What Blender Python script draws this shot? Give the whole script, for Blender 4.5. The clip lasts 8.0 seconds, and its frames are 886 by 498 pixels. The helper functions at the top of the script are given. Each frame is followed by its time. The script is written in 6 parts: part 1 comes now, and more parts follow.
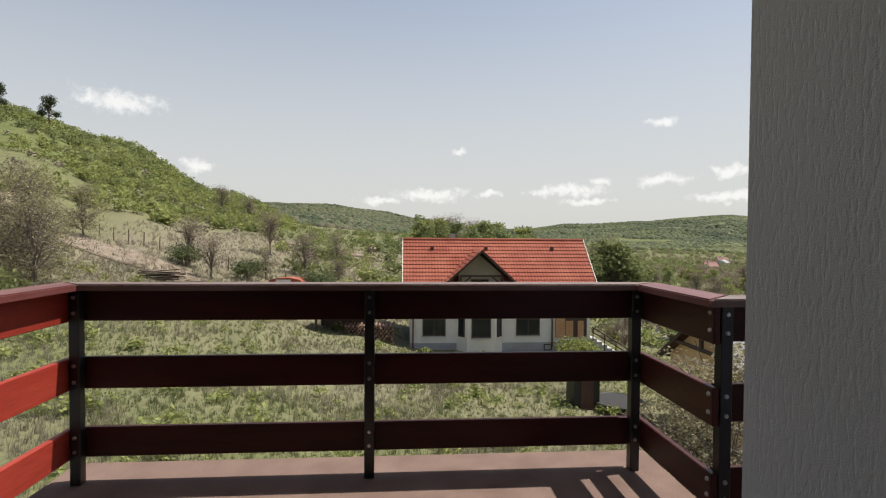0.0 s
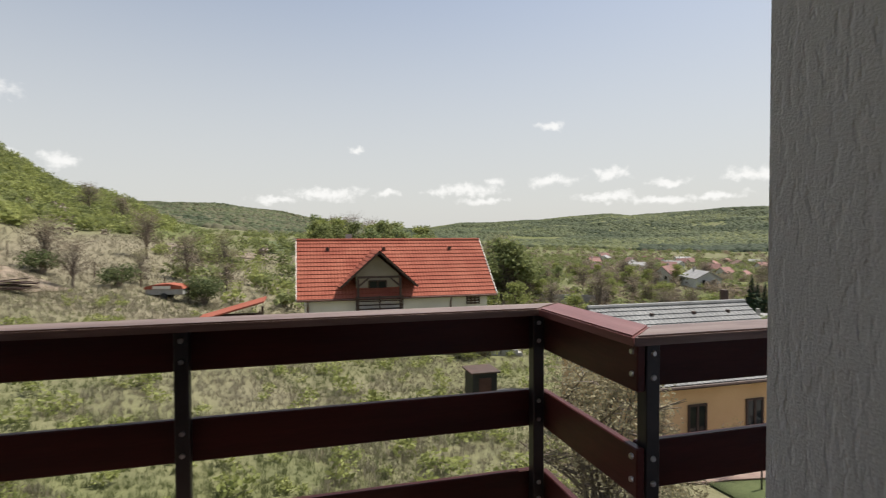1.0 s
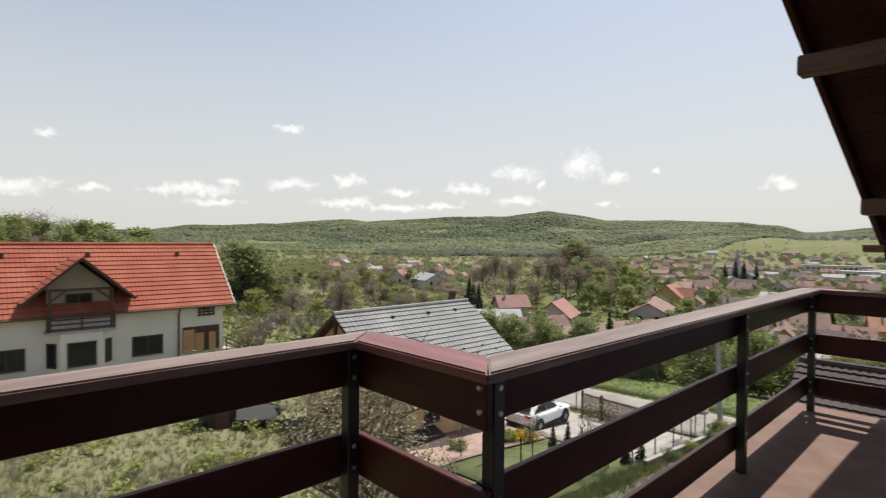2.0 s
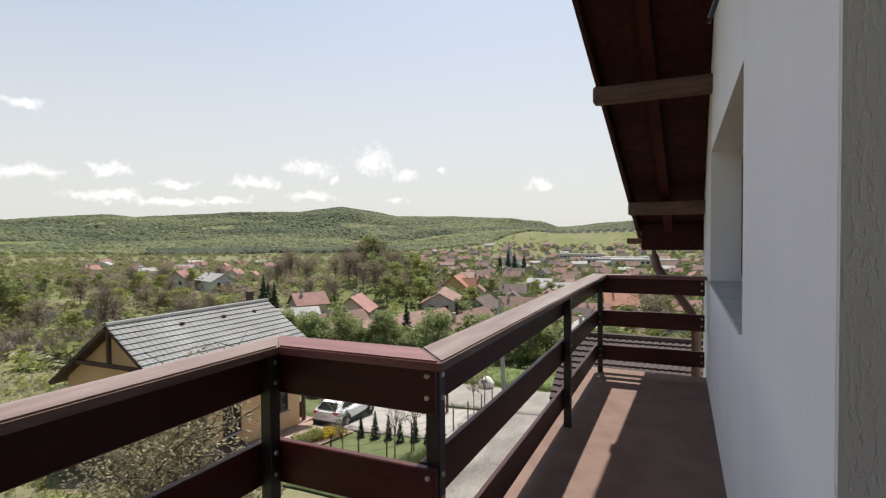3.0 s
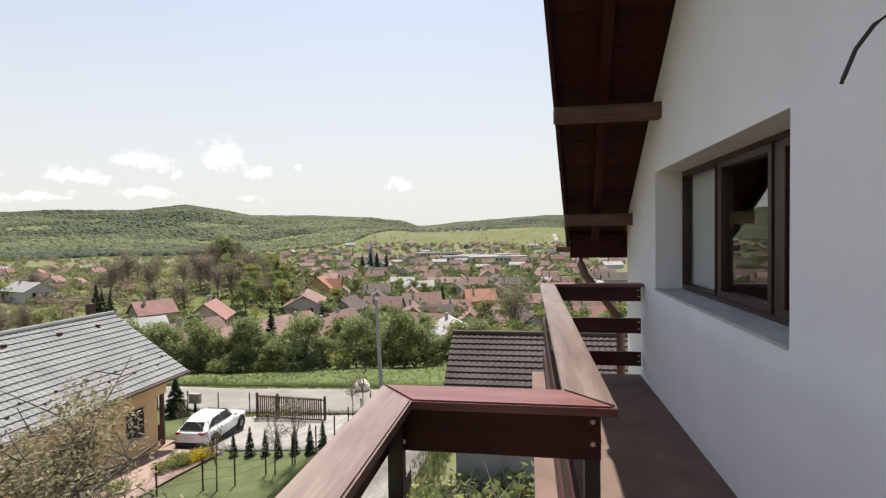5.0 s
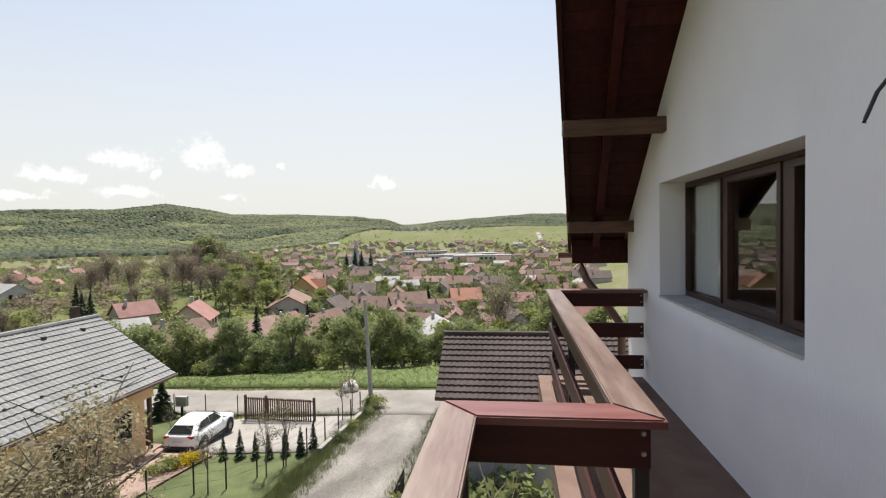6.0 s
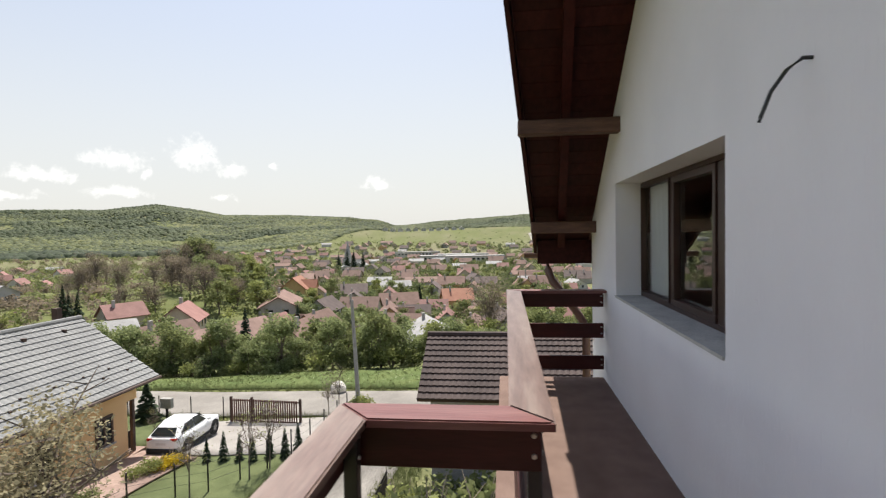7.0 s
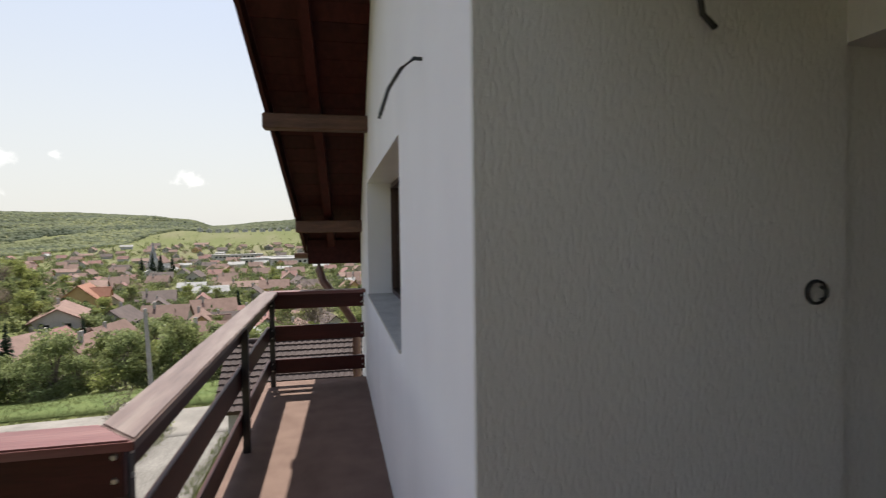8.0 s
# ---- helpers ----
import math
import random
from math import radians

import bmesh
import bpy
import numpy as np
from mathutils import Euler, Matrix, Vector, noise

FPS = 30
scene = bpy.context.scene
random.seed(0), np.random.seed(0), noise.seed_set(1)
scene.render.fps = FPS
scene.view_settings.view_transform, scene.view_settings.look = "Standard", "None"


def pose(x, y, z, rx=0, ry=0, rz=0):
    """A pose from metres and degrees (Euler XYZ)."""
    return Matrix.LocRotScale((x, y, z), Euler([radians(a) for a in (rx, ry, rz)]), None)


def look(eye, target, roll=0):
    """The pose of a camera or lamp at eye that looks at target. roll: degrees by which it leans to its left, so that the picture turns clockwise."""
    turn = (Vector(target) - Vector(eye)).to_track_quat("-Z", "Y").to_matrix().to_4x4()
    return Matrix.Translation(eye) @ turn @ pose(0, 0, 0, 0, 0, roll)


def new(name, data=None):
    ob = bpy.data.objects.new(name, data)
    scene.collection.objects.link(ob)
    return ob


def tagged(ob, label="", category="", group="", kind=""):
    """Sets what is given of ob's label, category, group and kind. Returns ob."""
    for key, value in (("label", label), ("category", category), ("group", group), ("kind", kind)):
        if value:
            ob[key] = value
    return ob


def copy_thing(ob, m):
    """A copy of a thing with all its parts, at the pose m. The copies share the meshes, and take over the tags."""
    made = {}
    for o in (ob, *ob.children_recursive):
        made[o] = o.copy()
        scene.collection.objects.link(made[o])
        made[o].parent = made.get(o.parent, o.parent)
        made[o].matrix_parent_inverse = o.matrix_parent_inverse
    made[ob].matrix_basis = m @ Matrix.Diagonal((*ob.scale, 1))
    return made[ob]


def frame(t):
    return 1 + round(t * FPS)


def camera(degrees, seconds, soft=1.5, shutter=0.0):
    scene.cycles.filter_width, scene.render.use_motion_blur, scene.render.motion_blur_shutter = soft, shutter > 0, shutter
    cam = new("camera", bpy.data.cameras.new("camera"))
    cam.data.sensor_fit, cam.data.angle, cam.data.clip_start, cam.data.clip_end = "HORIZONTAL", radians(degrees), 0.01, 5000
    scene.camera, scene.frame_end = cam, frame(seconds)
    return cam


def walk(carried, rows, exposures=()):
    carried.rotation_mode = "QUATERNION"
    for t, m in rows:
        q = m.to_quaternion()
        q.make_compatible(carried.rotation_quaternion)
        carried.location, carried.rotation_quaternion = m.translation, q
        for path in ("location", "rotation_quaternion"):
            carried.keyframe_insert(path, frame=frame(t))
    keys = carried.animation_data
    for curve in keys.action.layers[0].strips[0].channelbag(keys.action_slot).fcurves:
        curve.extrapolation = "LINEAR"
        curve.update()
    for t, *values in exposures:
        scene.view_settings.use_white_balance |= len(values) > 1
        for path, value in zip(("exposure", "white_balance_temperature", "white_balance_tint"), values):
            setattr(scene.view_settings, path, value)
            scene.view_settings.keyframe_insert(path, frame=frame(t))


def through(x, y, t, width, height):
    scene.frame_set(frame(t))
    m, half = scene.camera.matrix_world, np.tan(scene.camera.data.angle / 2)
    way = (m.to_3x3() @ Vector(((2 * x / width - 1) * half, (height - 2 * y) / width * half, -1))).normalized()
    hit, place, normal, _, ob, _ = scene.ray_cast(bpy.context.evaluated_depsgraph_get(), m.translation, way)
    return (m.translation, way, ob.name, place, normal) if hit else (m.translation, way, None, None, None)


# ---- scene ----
cam = camera(80.6, 8.0, soft=1.2, shutter=0.2)
PATH = [
    (0, (-0.742, -1.081, 1.243), (-0.593, 0.912, 1.195), 0.4),
    (0.5, (-0.614, -0.782, 1.259), (-0.397, 1.205, 1.21), 0.2),
    (1, (-0.497, -0.46, 1.306), (0.03, 1.469, 1.256), -0.2),
    (1.5, (-0.505, -0.206, 1.33), (0.466, 1.542, 1.284), 0.0),
    (2, (-0.608, -0.059, 1.367), (0.762, 1.398, 1.337), 0.4),
    (2.2, (-0.683, -0.027, 1.37), (0.81, 1.303, 1.34), 0.3),
    (3.3, (-1.059, 0.355, 1.394), (0.814, 1.053, 1.345), -0.6),
    (3.5, (-1.071, 0.446, 1.394), (0.823, 1.088, 1.346), -0.7),
    (4, (-1.086, 0.704, 1.442), (0.832, 1.269, 1.391), -0.5),
    (4.5, (-1.125, 0.951, 1.495), (0.814, 1.438, 1.442), -0.8),
    (5, (-1.178, 1.173, 1.537), (0.794, 1.497, 1.482), -0.8),
    (5.2, (-1.197, 1.237, 1.551), (0.785, 1.501, 1.498), -0.7),
    (6.3, (-1.369, 1.438, 1.657), (0.612, 1.707, 1.595), -1.1),
    (6.5, (-1.343, 1.378, 1.654), (0.637, 1.654, 1.595), -1.1),
    (7, (-1.273, 1.066, 1.635), (0.712, 1.304, 1.576), -1.0),
    (7.5, (-1.224, 0.675, 1.59), (0.775, 0.639, 1.531), -0.7),
    (8, (-1.187, 0.323, 1.594), (0.77, -0.084, 1.532), -0.7),
]
walk(cam, [(t, look(eye, target, roll)) for t, eye, target, roll in PATH], exposures=[(0, 0.33), (2.2, 0.42), (4.5, 0.62), (8, 0.63)])

# ---- light ----
SUN_ELEV, SUN_AZ = 63.5, 77.0
world = bpy.data.worlds.new("sky_world")
scene.world = world
world.use_nodes = True


def build_sky():
    nt = world.node_tree
    n, l = nt.nodes, nt.links
    n.clear()
    out, bg = n.new("ShaderNodeOutputWorld"), n.new("ShaderNodeBackground")
    sky = n.new("ShaderNodeTexSky")
    sky.sky_type, sky.sun_disc = "NISHITA", False
    sky.sun_elevation, sky.sun_rotation = radians(SUN_ELEV), radians(SUN_AZ)
    sky.air_density, sky.dust_density, sky.ozone_density = 1.0, 1.9, 1.0
    bg.inputs["Strength"].default_value = 0.105
    geo = n.new("ShaderNodeTexCoord")
    noise_n = n.new("ShaderNodeTexNoise")
    noise_n.inputs["Scale"].default_value, noise_n.inputs["Detail"].default_value = 26.0, 6.0
    l.new(geo.outputs["Generated"], noise_n.inputs["Vector"])
    wob = n.new("ShaderNodeVectorMath")
    wob.operation = "MULTIPLY_ADD"
    wob.inputs[1].default_value, wob.inputs[2].default_value = (0.05, 0.05, 0.034), (-0.025, -0.025, -0.017)
    l.new(noise_n.outputs["Color"], wob.inputs[0])
    add = n.new("ShaderNodeVectorMath")
    l.new(geo.outputs["Generated"], add.inputs[0])
    l.new(wob.outputs[0], add.inputs[1])
    fine_n = n.new("ShaderNodeTexNoise")
    fine_n.inputs["Scale"].default_value, fine_n.inputs["Detail"].default_value, fine_n.inputs["Roughness"].default_value = 75.0, 8.0, 0.65
    l.new(geo.outputs["Generated"], fine_n.inputs["Vector"])
    ragged = n.new("ShaderNodeMath")
    ragged.operation = "MULTIPLY_ADD"
    ragged.inputs[1].default_value, ragged.inputs[2].default_value = 2.0, -0.9
    l.new(fine_n.outputs["Fac"], ragged.inputs[0])
    # azimuth, elevation, half width, half height of each small cumulus, in degrees; flat bases
    clouds = [(-27.5, 12.3, 4.0, 1.5), (-20.8, 6.8, 2.0, .8), (-24.4, 7.0, 1.4, .5), (27.1, 11.6, 1.8, .7), (6.1, 9.1, 1.1, .5), (33, 6.5, 2.4, .8), (26.9, 5.9, 3.2, .7),
              (17.5, 5.0, 4.6, .8), (20.9, 5.9, 1.8, .6), (2.8, 4.5, 5.0, .9), (32.3, 4.0, 4.5, .7), (9.4, 4.5, 1.8, .5), (20, 3.8, 3.5, .5), (-2.5, 3.9, 3.0, .5), (38.5, 5.4, 2.4, .5), (38, 3.6, 4.5, .6),
              (51.2, 7.4, 2.9, 1.2), (57.8, 8.2, 2.5, 1.9), (61.1, 6.7, 1.9, .9), (46, 5.8, 2.7, .8), (53.6, 6.2, .8, .5), (51.4, 4.4, 2.9, .8), (60.6, 4.1, 1.4, .4), (76, 5.5, 1.9, .7), (42.6, 3.8, 4.0, .5), (65.8, 7.0, .8, .4)]
    total = None
    for az, el, w, h in clouds:
        a, e = radians(az), radians(el)
        d = Vector((math.sin(a) * math.cos(e), math.cos(a) * math.cos(e), math.sin(e)))
        side = Vector((math.cos(a), -math.sin(a), 0))
        sub = n.new("ShaderNodeVectorMath")
        sub.operation = "SUBTRACT"
        sub.inputs[1].default_value = d
        l.new(add.outputs[0], sub.inputs[0])
        parts = []
        for axis, size in ((side, radians(w * 0.88)), (d.cross(side), radians(h * 0.85)), (d, 0.3)):
            dot = n.new("ShaderNodeVectorMath")
            dot.operation = "DOT_PRODUCT"
            dot.inputs[1].default_value = axis / size
            l.new(sub.outputs[0], dot.inputs[0])
            parts.append(dot)
        comb = n.new("ShaderNodeCombineXYZ")
        for i, p in enumerate(parts):
            l.new(p.outputs["Value"], comb.inputs[i])
        ln = n.new("ShaderNodeVectorMath")
        ln.operation = "LENGTH"
        l.new(comb.outputs[0], ln.inputs[0])
        ramp = n.new("ShaderNodeMapRange")
        ramp.interpolation_type = "SMOOTHSTEP"
        for key, v in (("From Min", 1.25), ("From Max", 0.25), ("To Min", 0.0), ("To Max", 1.0)):
            ramp.inputs[key].default_value = v
        ad2 = n.new("ShaderNodeMath")
        l.new(ln.outputs["Value"], ad2.inputs[0])
        l.new(ragged.outputs[0], ad2.inputs[1])
        l.new(ad2.outputs[0], ramp.inputs["Value"])
        if total is None:
            total = ramp.outputs[0]
        else:
            mx = n.new("ShaderNodeMath")
            mx.operation = "MAXIMUM"
            l.new(total, mx.inputs[0])
            l.new(ramp.outputs[0], mx.inputs[1])
            total = mx.outputs[0]
    cut = n.new("ShaderNodeMath")
    cut.operation = "MULTIPLY"
    cut.inputs[1].default_value = 0.72
    l.new(total, cut.inputs[0])
    mix = n.new("ShaderNodeMix")
    mix.data_type = "RGBA"
    mix.inputs["B"].default_value = (8.0, 7.9, 7.7, 1)
    l.new(cut.outputs[0], mix.inputs["Factor"])
    haze = n.new("ShaderNodeMix")
    haze.data_type = "RGBA"
    sep, low_air = n.new("ShaderNodeSeparateXYZ"), n.new("ShaderNodeMapRange")
    low_air.interpolation_type = "SMOOTHSTEP"
    for key, v in (("From Min", 0.0), ("From Max", 0.7), ("To Min", 0.88), ("To Max", 0.04)):
        low_air.inputs[key].default_value = v
    l.new(geo.outputs["Generated"], sep.inputs[0])
    l.new(sep.outputs["Z"], low_air.inputs["Value"])
    l.new(low_air.outputs[0], haze.inputs["Factor"])
    haze.inputs["B"].default_value = (5.3, 5.28, 5.1, 1)
    l.new(sky.outputs[0], haze.inputs["A"])
    l.new(haze.outputs["Result"], mix.inputs["A"])
    l.new(mix.outputs["Result"], bg.inputs["Color"])
    l.new(bg.outputs[0], out.inputs["Surface"])


build_sky()
sun = new("sun", bpy.data.lights.new("sun", "SUN"))
sun.data.energy, sun.data.angle, sun.data.color = 5.0, radians(0.5), (1.0, 0.95, 0.86)
_a, _e = radians(SUN_AZ), radians(SUN_ELEV)
sun.matrix_world = look((math.sin(_a) * math.cos(_e) * 60, math.cos(_a) * math.cos(_e) * 60, math.sin(_e) * 60), (0, 0, 0))


# ---- materials ----
def material(name, a, b, rough=0.7, scale=4.0, bump=0.0, fine=40.0, metal=0.0, stretch=(1, 1, 1), vary=0.0, spec=0.5, coords="Object", fine_mix=0.35, c=None):
    """Two colours mixed by a broad noise, a fine noise over both for grain and relief; vary: change from piece to piece."""
    m = bpy.data.materials.new(name)
    m.use_nodes = True
    nt = m.node_tree
    n, l = nt.nodes, nt.links
    bs = n["Principled BSDF"]
    tc, mp = n.new("ShaderNodeTexCoord"), n.new("ShaderNodeMapping")
    mp.inputs["Scale"].default_value = stretch
    l.new(tc.outputs[coords], mp.inputs["Vector"])
    n1, n2 = n.new("ShaderNodeTexNoise"), n.new("ShaderNodeTexNoise")
    n1.inputs["Scale"].default_value, n1.inputs["Detail"].default_value = scale, 5.0
    n2.inputs["Scale"].default_value, n2.inputs["Detail"].default_value = fine, 4.0
    l.new(mp.outputs[0], n1.inputs["Vector"])
    l.new(mp.outputs[0], n2.inputs["Vector"])
    r1 = n.new("ShaderNodeValToRGB")
    r1.color_ramp.elements[0].position, r1.color_ramp.elements[1].position = 0.32, 0.68
    r1.color_ramp.elements[0].color, r1.color_ramp.elements[1].color = (*a, 1), (*b, 1)
    if c:
        el = r1.color_ramp.elements.new(0.5)
        el.color = (*c, 1)
    l.new(n1.outputs["Fac"], r1.inputs["Fac"])
    mx = n.new("ShaderNodeMix")
    mx.data_type, mx.blend_type = "RGBA", "OVERLAY"
    mx.inputs["Factor"].default_value = fine_mix
    l.new(r1.outputs[0], mx.inputs["A"])
    l.new(n2.outputs["Fac"], mx.inputs["B"])
    colour = mx.outputs["Result"]
    if vary:
        oi, gm = n.new("ShaderNodeObjectInfo"), n.new("ShaderNodeNewGeometry")
        ad, fr = n.new("ShaderNodeMath"), n.new("ShaderNodeMath")
        fr.operation = "FRACT"
        l.new(oi.outputs["Random"], ad.inputs[0])
        l.new(gm.outputs["Random Per Island"], ad.inputs[1])
        l.new(ad.outputs[0], fr.inputs[0])
        mr = n.new("ShaderNodeMapRange")
        mr.inputs["To Min"].default_value, mr.inputs["To Max"].default_value = 1 - vary, 1 + vary
        l.new(fr.outputs[0], mr.inputs["Value"])
        hs = n.new("ShaderNodeHueSaturation")
        l.new(mr.outputs[0], hs.inputs["Value"])
        l.new(colour, hs.inputs["Color"])
        colour = hs.outputs[0]
    l.new(colour, bs.inputs["Base Color"])
    bs.inputs["Roughness"].default_value, bs.inputs["Metallic"].default_value = rough, metal
    bs.inputs["Specular IOR Level"].default_value = spec
    if bump:
        bp = n.new("ShaderNodeBump")
        bp.inputs["Strength"].default_value, bp.inputs["Distance"].default_value = 1.0, bump
        l.new(n2.outputs["Fac"], bp.inputs["Height"])
        l.new(bp.outputs[0], bs.inputs["Normal"])
    return m


def glass_material():
    m = bpy.data.materials.new("window_glass")
    m.use_nodes = True
    bs = m.node_tree.nodes["Principled BSDF"]
    bs.inputs["Base Color"].default_value = (0.9, 0.95, 0.95, 1)
    bs.inputs["Roughness"].default_value, bs.inputs["IOR"].default_value = 0.0, 1.5
    bs.inputs["Transmission Weight"].default_value = 1.0
    return m


def plaster_material(name, a, b, depth, lo=0.585, hi=0.645, size=(62, 62, 10)):
    """Scratched render: fine grain and short upright grooves."""
    m = material(name, a, b, rough=0.9, scale=1.3, bump=0.0012, fine=330, spec=0.2, fine_mix=0.12)
    n, l = m.node_tree.nodes, m.node_tree.links
    tc, mp = n.new("ShaderNodeTexCoord"), n.new("ShaderNodeMapping")
    mp.inputs["Scale"].default_value = size
    gr = n.new("ShaderNodeTexNoise")
    gr.inputs["Scale"].default_value, gr.inputs["Detail"].default_value = 1.0, 2.0
    l.new(tc.outputs["Object"], mp.inputs["Vector"])
    l.new(mp.outputs[0], gr.inputs["Vector"])
    rp = n.new("ShaderNodeMapRange")
    rp.interpolation_type = "SMOOTHSTEP"
    rp.inputs["From Min"].default_value, rp.inputs["From Max"].default_value = lo, hi
    rp.inputs["To Min"].default_value, rp.inputs["To Max"].default_value = 1.0, 0.0
    l.new(gr.outputs["Fac"], rp.inputs["Value"])
    first = [k for k in n if k.bl_idname == "ShaderNodeBump"][0]
    b2 = n.new("ShaderNodeBump")
    b2.inputs["Strength"].default_value, b2.inputs["Distance"].default_value = 1.0, depth
    l.new(rp.outputs[0], b2.inputs["Height"])
    l.new(first.outputs[0], b2.inputs["Normal"])
    l.new(b2.outputs[0], n["Principled BSDF"].inputs["Normal"])
    return m


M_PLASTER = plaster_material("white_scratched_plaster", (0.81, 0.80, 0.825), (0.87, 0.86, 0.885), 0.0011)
# recess render: plaster greyed, the recess's shade put into the colour
M_ROUGH = plaster_material("shade_greyed_plaster", (0.63, 0.62, 0.60), (0.70, 0.69, 0.67), 0.0009, 0.46, 0.68, (90, 90, 30))
M_FLOOR = material("brown_screed", (0.155, 0.105, 0.088), (0.20, 0.138, 0.115), rough=0.92, scale=5.0, bump=0.002, fine=150, fine_mix=0.5, spec=0.08)
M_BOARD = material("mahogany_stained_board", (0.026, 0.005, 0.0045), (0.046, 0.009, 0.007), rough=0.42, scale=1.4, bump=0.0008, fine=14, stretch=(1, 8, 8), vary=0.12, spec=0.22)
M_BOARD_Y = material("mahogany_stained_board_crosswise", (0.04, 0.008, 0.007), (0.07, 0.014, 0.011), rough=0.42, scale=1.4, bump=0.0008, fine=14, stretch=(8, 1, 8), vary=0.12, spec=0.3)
# same stain for the side run, with direct sun put into the red
M_BOARD_SUNLIT = material("sunlit_red_stained_board", (0.26, 0.028, 0.018), (0.34, 0.045, 0.028), rough=0.45, scale=1.4, bump=0.0008, fine=14, stretch=(8, 1, 8), vary=0.06, spec=0.3)
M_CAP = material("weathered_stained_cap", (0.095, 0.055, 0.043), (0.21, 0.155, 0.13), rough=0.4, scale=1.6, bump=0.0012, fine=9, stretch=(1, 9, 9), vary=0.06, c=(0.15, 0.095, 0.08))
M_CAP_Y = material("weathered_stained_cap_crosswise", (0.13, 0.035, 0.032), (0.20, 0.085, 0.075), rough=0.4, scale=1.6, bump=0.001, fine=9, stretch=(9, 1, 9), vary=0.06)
M_STEEL = material("black_painted_steel", (0.012, 0.011, 0.012), (0.022, 0.02, 0.02), rough=0.4, scale=8, bump=0.0003, fine=90)
M_BOLT = material("zinc_bolt", (0.45, 0.45, 0.44), (0.6, 0.6, 0.58), rough=0.35, metal=1.0, scale=30)
M_SOFFIT = material("dark_stained_soffit", (0.028, 0.0055, 0.005), (0.046, 0.0095, 0.008), rough=0.55, spec=0.15, scale=2, bump=0.001, fine=12, stretch=(1, 9, 9), vary=0.2)
M_BEAM = material("rough_brown_beam", (0.07, 0.032, 0.022), (0.13, 0.064, 0.041), rough=0.6, scale=3, bump=0.004, fine=16, stretch=(7, 1, 7))
M_WFRAME = material("brown_window_frame", (0.036, 0.015, 0.011), (0.052, 0.022, 0.016), rough=0.4, scale=3, bump=0.0004, fine=40, stretch=(8, 8, 1))
M_GLASS = glass_material()
M_SILL = material("grey_plaster_sill", (0.40, 0.39, 0.37), (0.52, 0.51, 0.48), rough=0.85, scale=5, bump=0.001, fine=90)
M_CABLE = material("black_cable", (0.012, 0.012, 0.012), (0.02, 0.02, 0.02), rough=0.5)
M_PIPE = material("brown_metal_pipe", (0.10, 0.045, 0.03), (0.13, 0.06, 0.042), rough=0.4, scale=6)
M_ROOM = material("pale_room_paint", (0.55, 0.54, 0.52), (0.6, 0.59, 0.57), rough=0.9, scale=2)
M_BLIND = material("pale_blind", (0.76, 0.74, 0.70), (0.82, 0.80, 0.76), rough=0.9, scale=3)
M_TILE_OWN = material("brown_roof_tile", (0.10, 0.05, 0.04), (0.15, 0.08, 0.06), rough=0.6, scale=5, bump=0.002)

# ---- small builders ----
def box(bm, x0, x1, y0, y1, z0, z1, bevel=0.0):
    v = [bm.verts.new((x, y, z)) for x in (x0, x1) for y in (y0, y1) for z in (z0, z1)]
    f = [bm.faces.new([v[i] for i in q]) for q in ((0, 1, 3, 2), (4, 6, 7, 5), (0, 4, 5, 1), (2, 3, 7, 6), (0, 2, 6, 4), (1, 5, 7, 3))]
    if bevel:
        bmesh.ops.bevel(bm, geom=list({e for q in f for e in q.edges}), offset=bevel, segments=1, affect="EDGES")
    return v


def prism(bm, pts, axis, d0, d1):
    """A polygon of (u, v) pairs drawn out from d0 to d1 along the axis."""
    place = {"x": lambda u, v, d: (d, u, v), "y": lambda u, v, d: (u, d, v), "z": lambda u, v, d: (u, v, d)}[axis]
    lo = [bm.verts.new(place(u, v, d0)) for u, v in pts]
    hi = [bm.verts.new(place(u, v, d1)) for u, v in pts]
    k = len(pts)
    bm.faces.new(lo), bm.faces.new(hi[::-1])
    for i in range(k):
        bm.faces.new((lo[i], hi[i], hi[(i + 1) % k], lo[(i + 1) % k]))
    bmesh.ops.recalc_face_normals(bm, faces=bm.faces)


def tube(bm, pts, radii, sides=8):
    """A round tapering tube along points."""
    rings = []
    for i, p in enumerate(pts):
        p = Vector(p)
        d = (Vector(pts[min(i + 1, len(pts) - 1)]) - Vector(pts[max(i - 1, 0)])).normalized()
        u = d.orthogonal().normalized() if abs(d.z) < 0.95 else Vector((1, 0, 0)).cross(d).normalized()
        w = d.cross(u)
        r = radii[i] if isinstance(radii, (list, tuple)) else radii
        rings.append([bm.verts.new(p + (u * math.cos(6.2832 * k / sides) + w * math.sin(6.2832 * k / sides)) * r) for k in range(sides)])
    for a, b in zip(rings, rings[1:]):
        for k in range(sides):
            bm.faces.new((a[k], a[(k + 1) % sides], b[(k + 1) % sides], b[k]))
    bm.faces.new(rings[0][::-1]), bm.faces.new(rings[-1])


def part(name, bm, mat, parent=None, label="", smooth=False):
    me = bpy.data.meshes.new(name)
    if smooth:
        for f in bm.faces:
            f.smooth = True
    bm.to_mesh(me)
    bm.free()
    me.materials.append(mat)
    ob = new(name, me)
    ob.parent = parent
    if label:
        ob["label"] = label
    return ob


def box_part(name, dims, mat, parent=None, label="", bevel=0.0):
    bm = bmesh.new()
    box(bm, *dims, bevel=bevel)
    return part(name, bm, mat, parent, label)


def thing(name, at, label, category, group="", kind="", turn=0.0):
    ob = new(name)
    ob.empty_display_size = 0.2
    ob.matrix_basis = pose(*at, 0, 0, turn)
    return tagged(ob, label, category, group, kind)


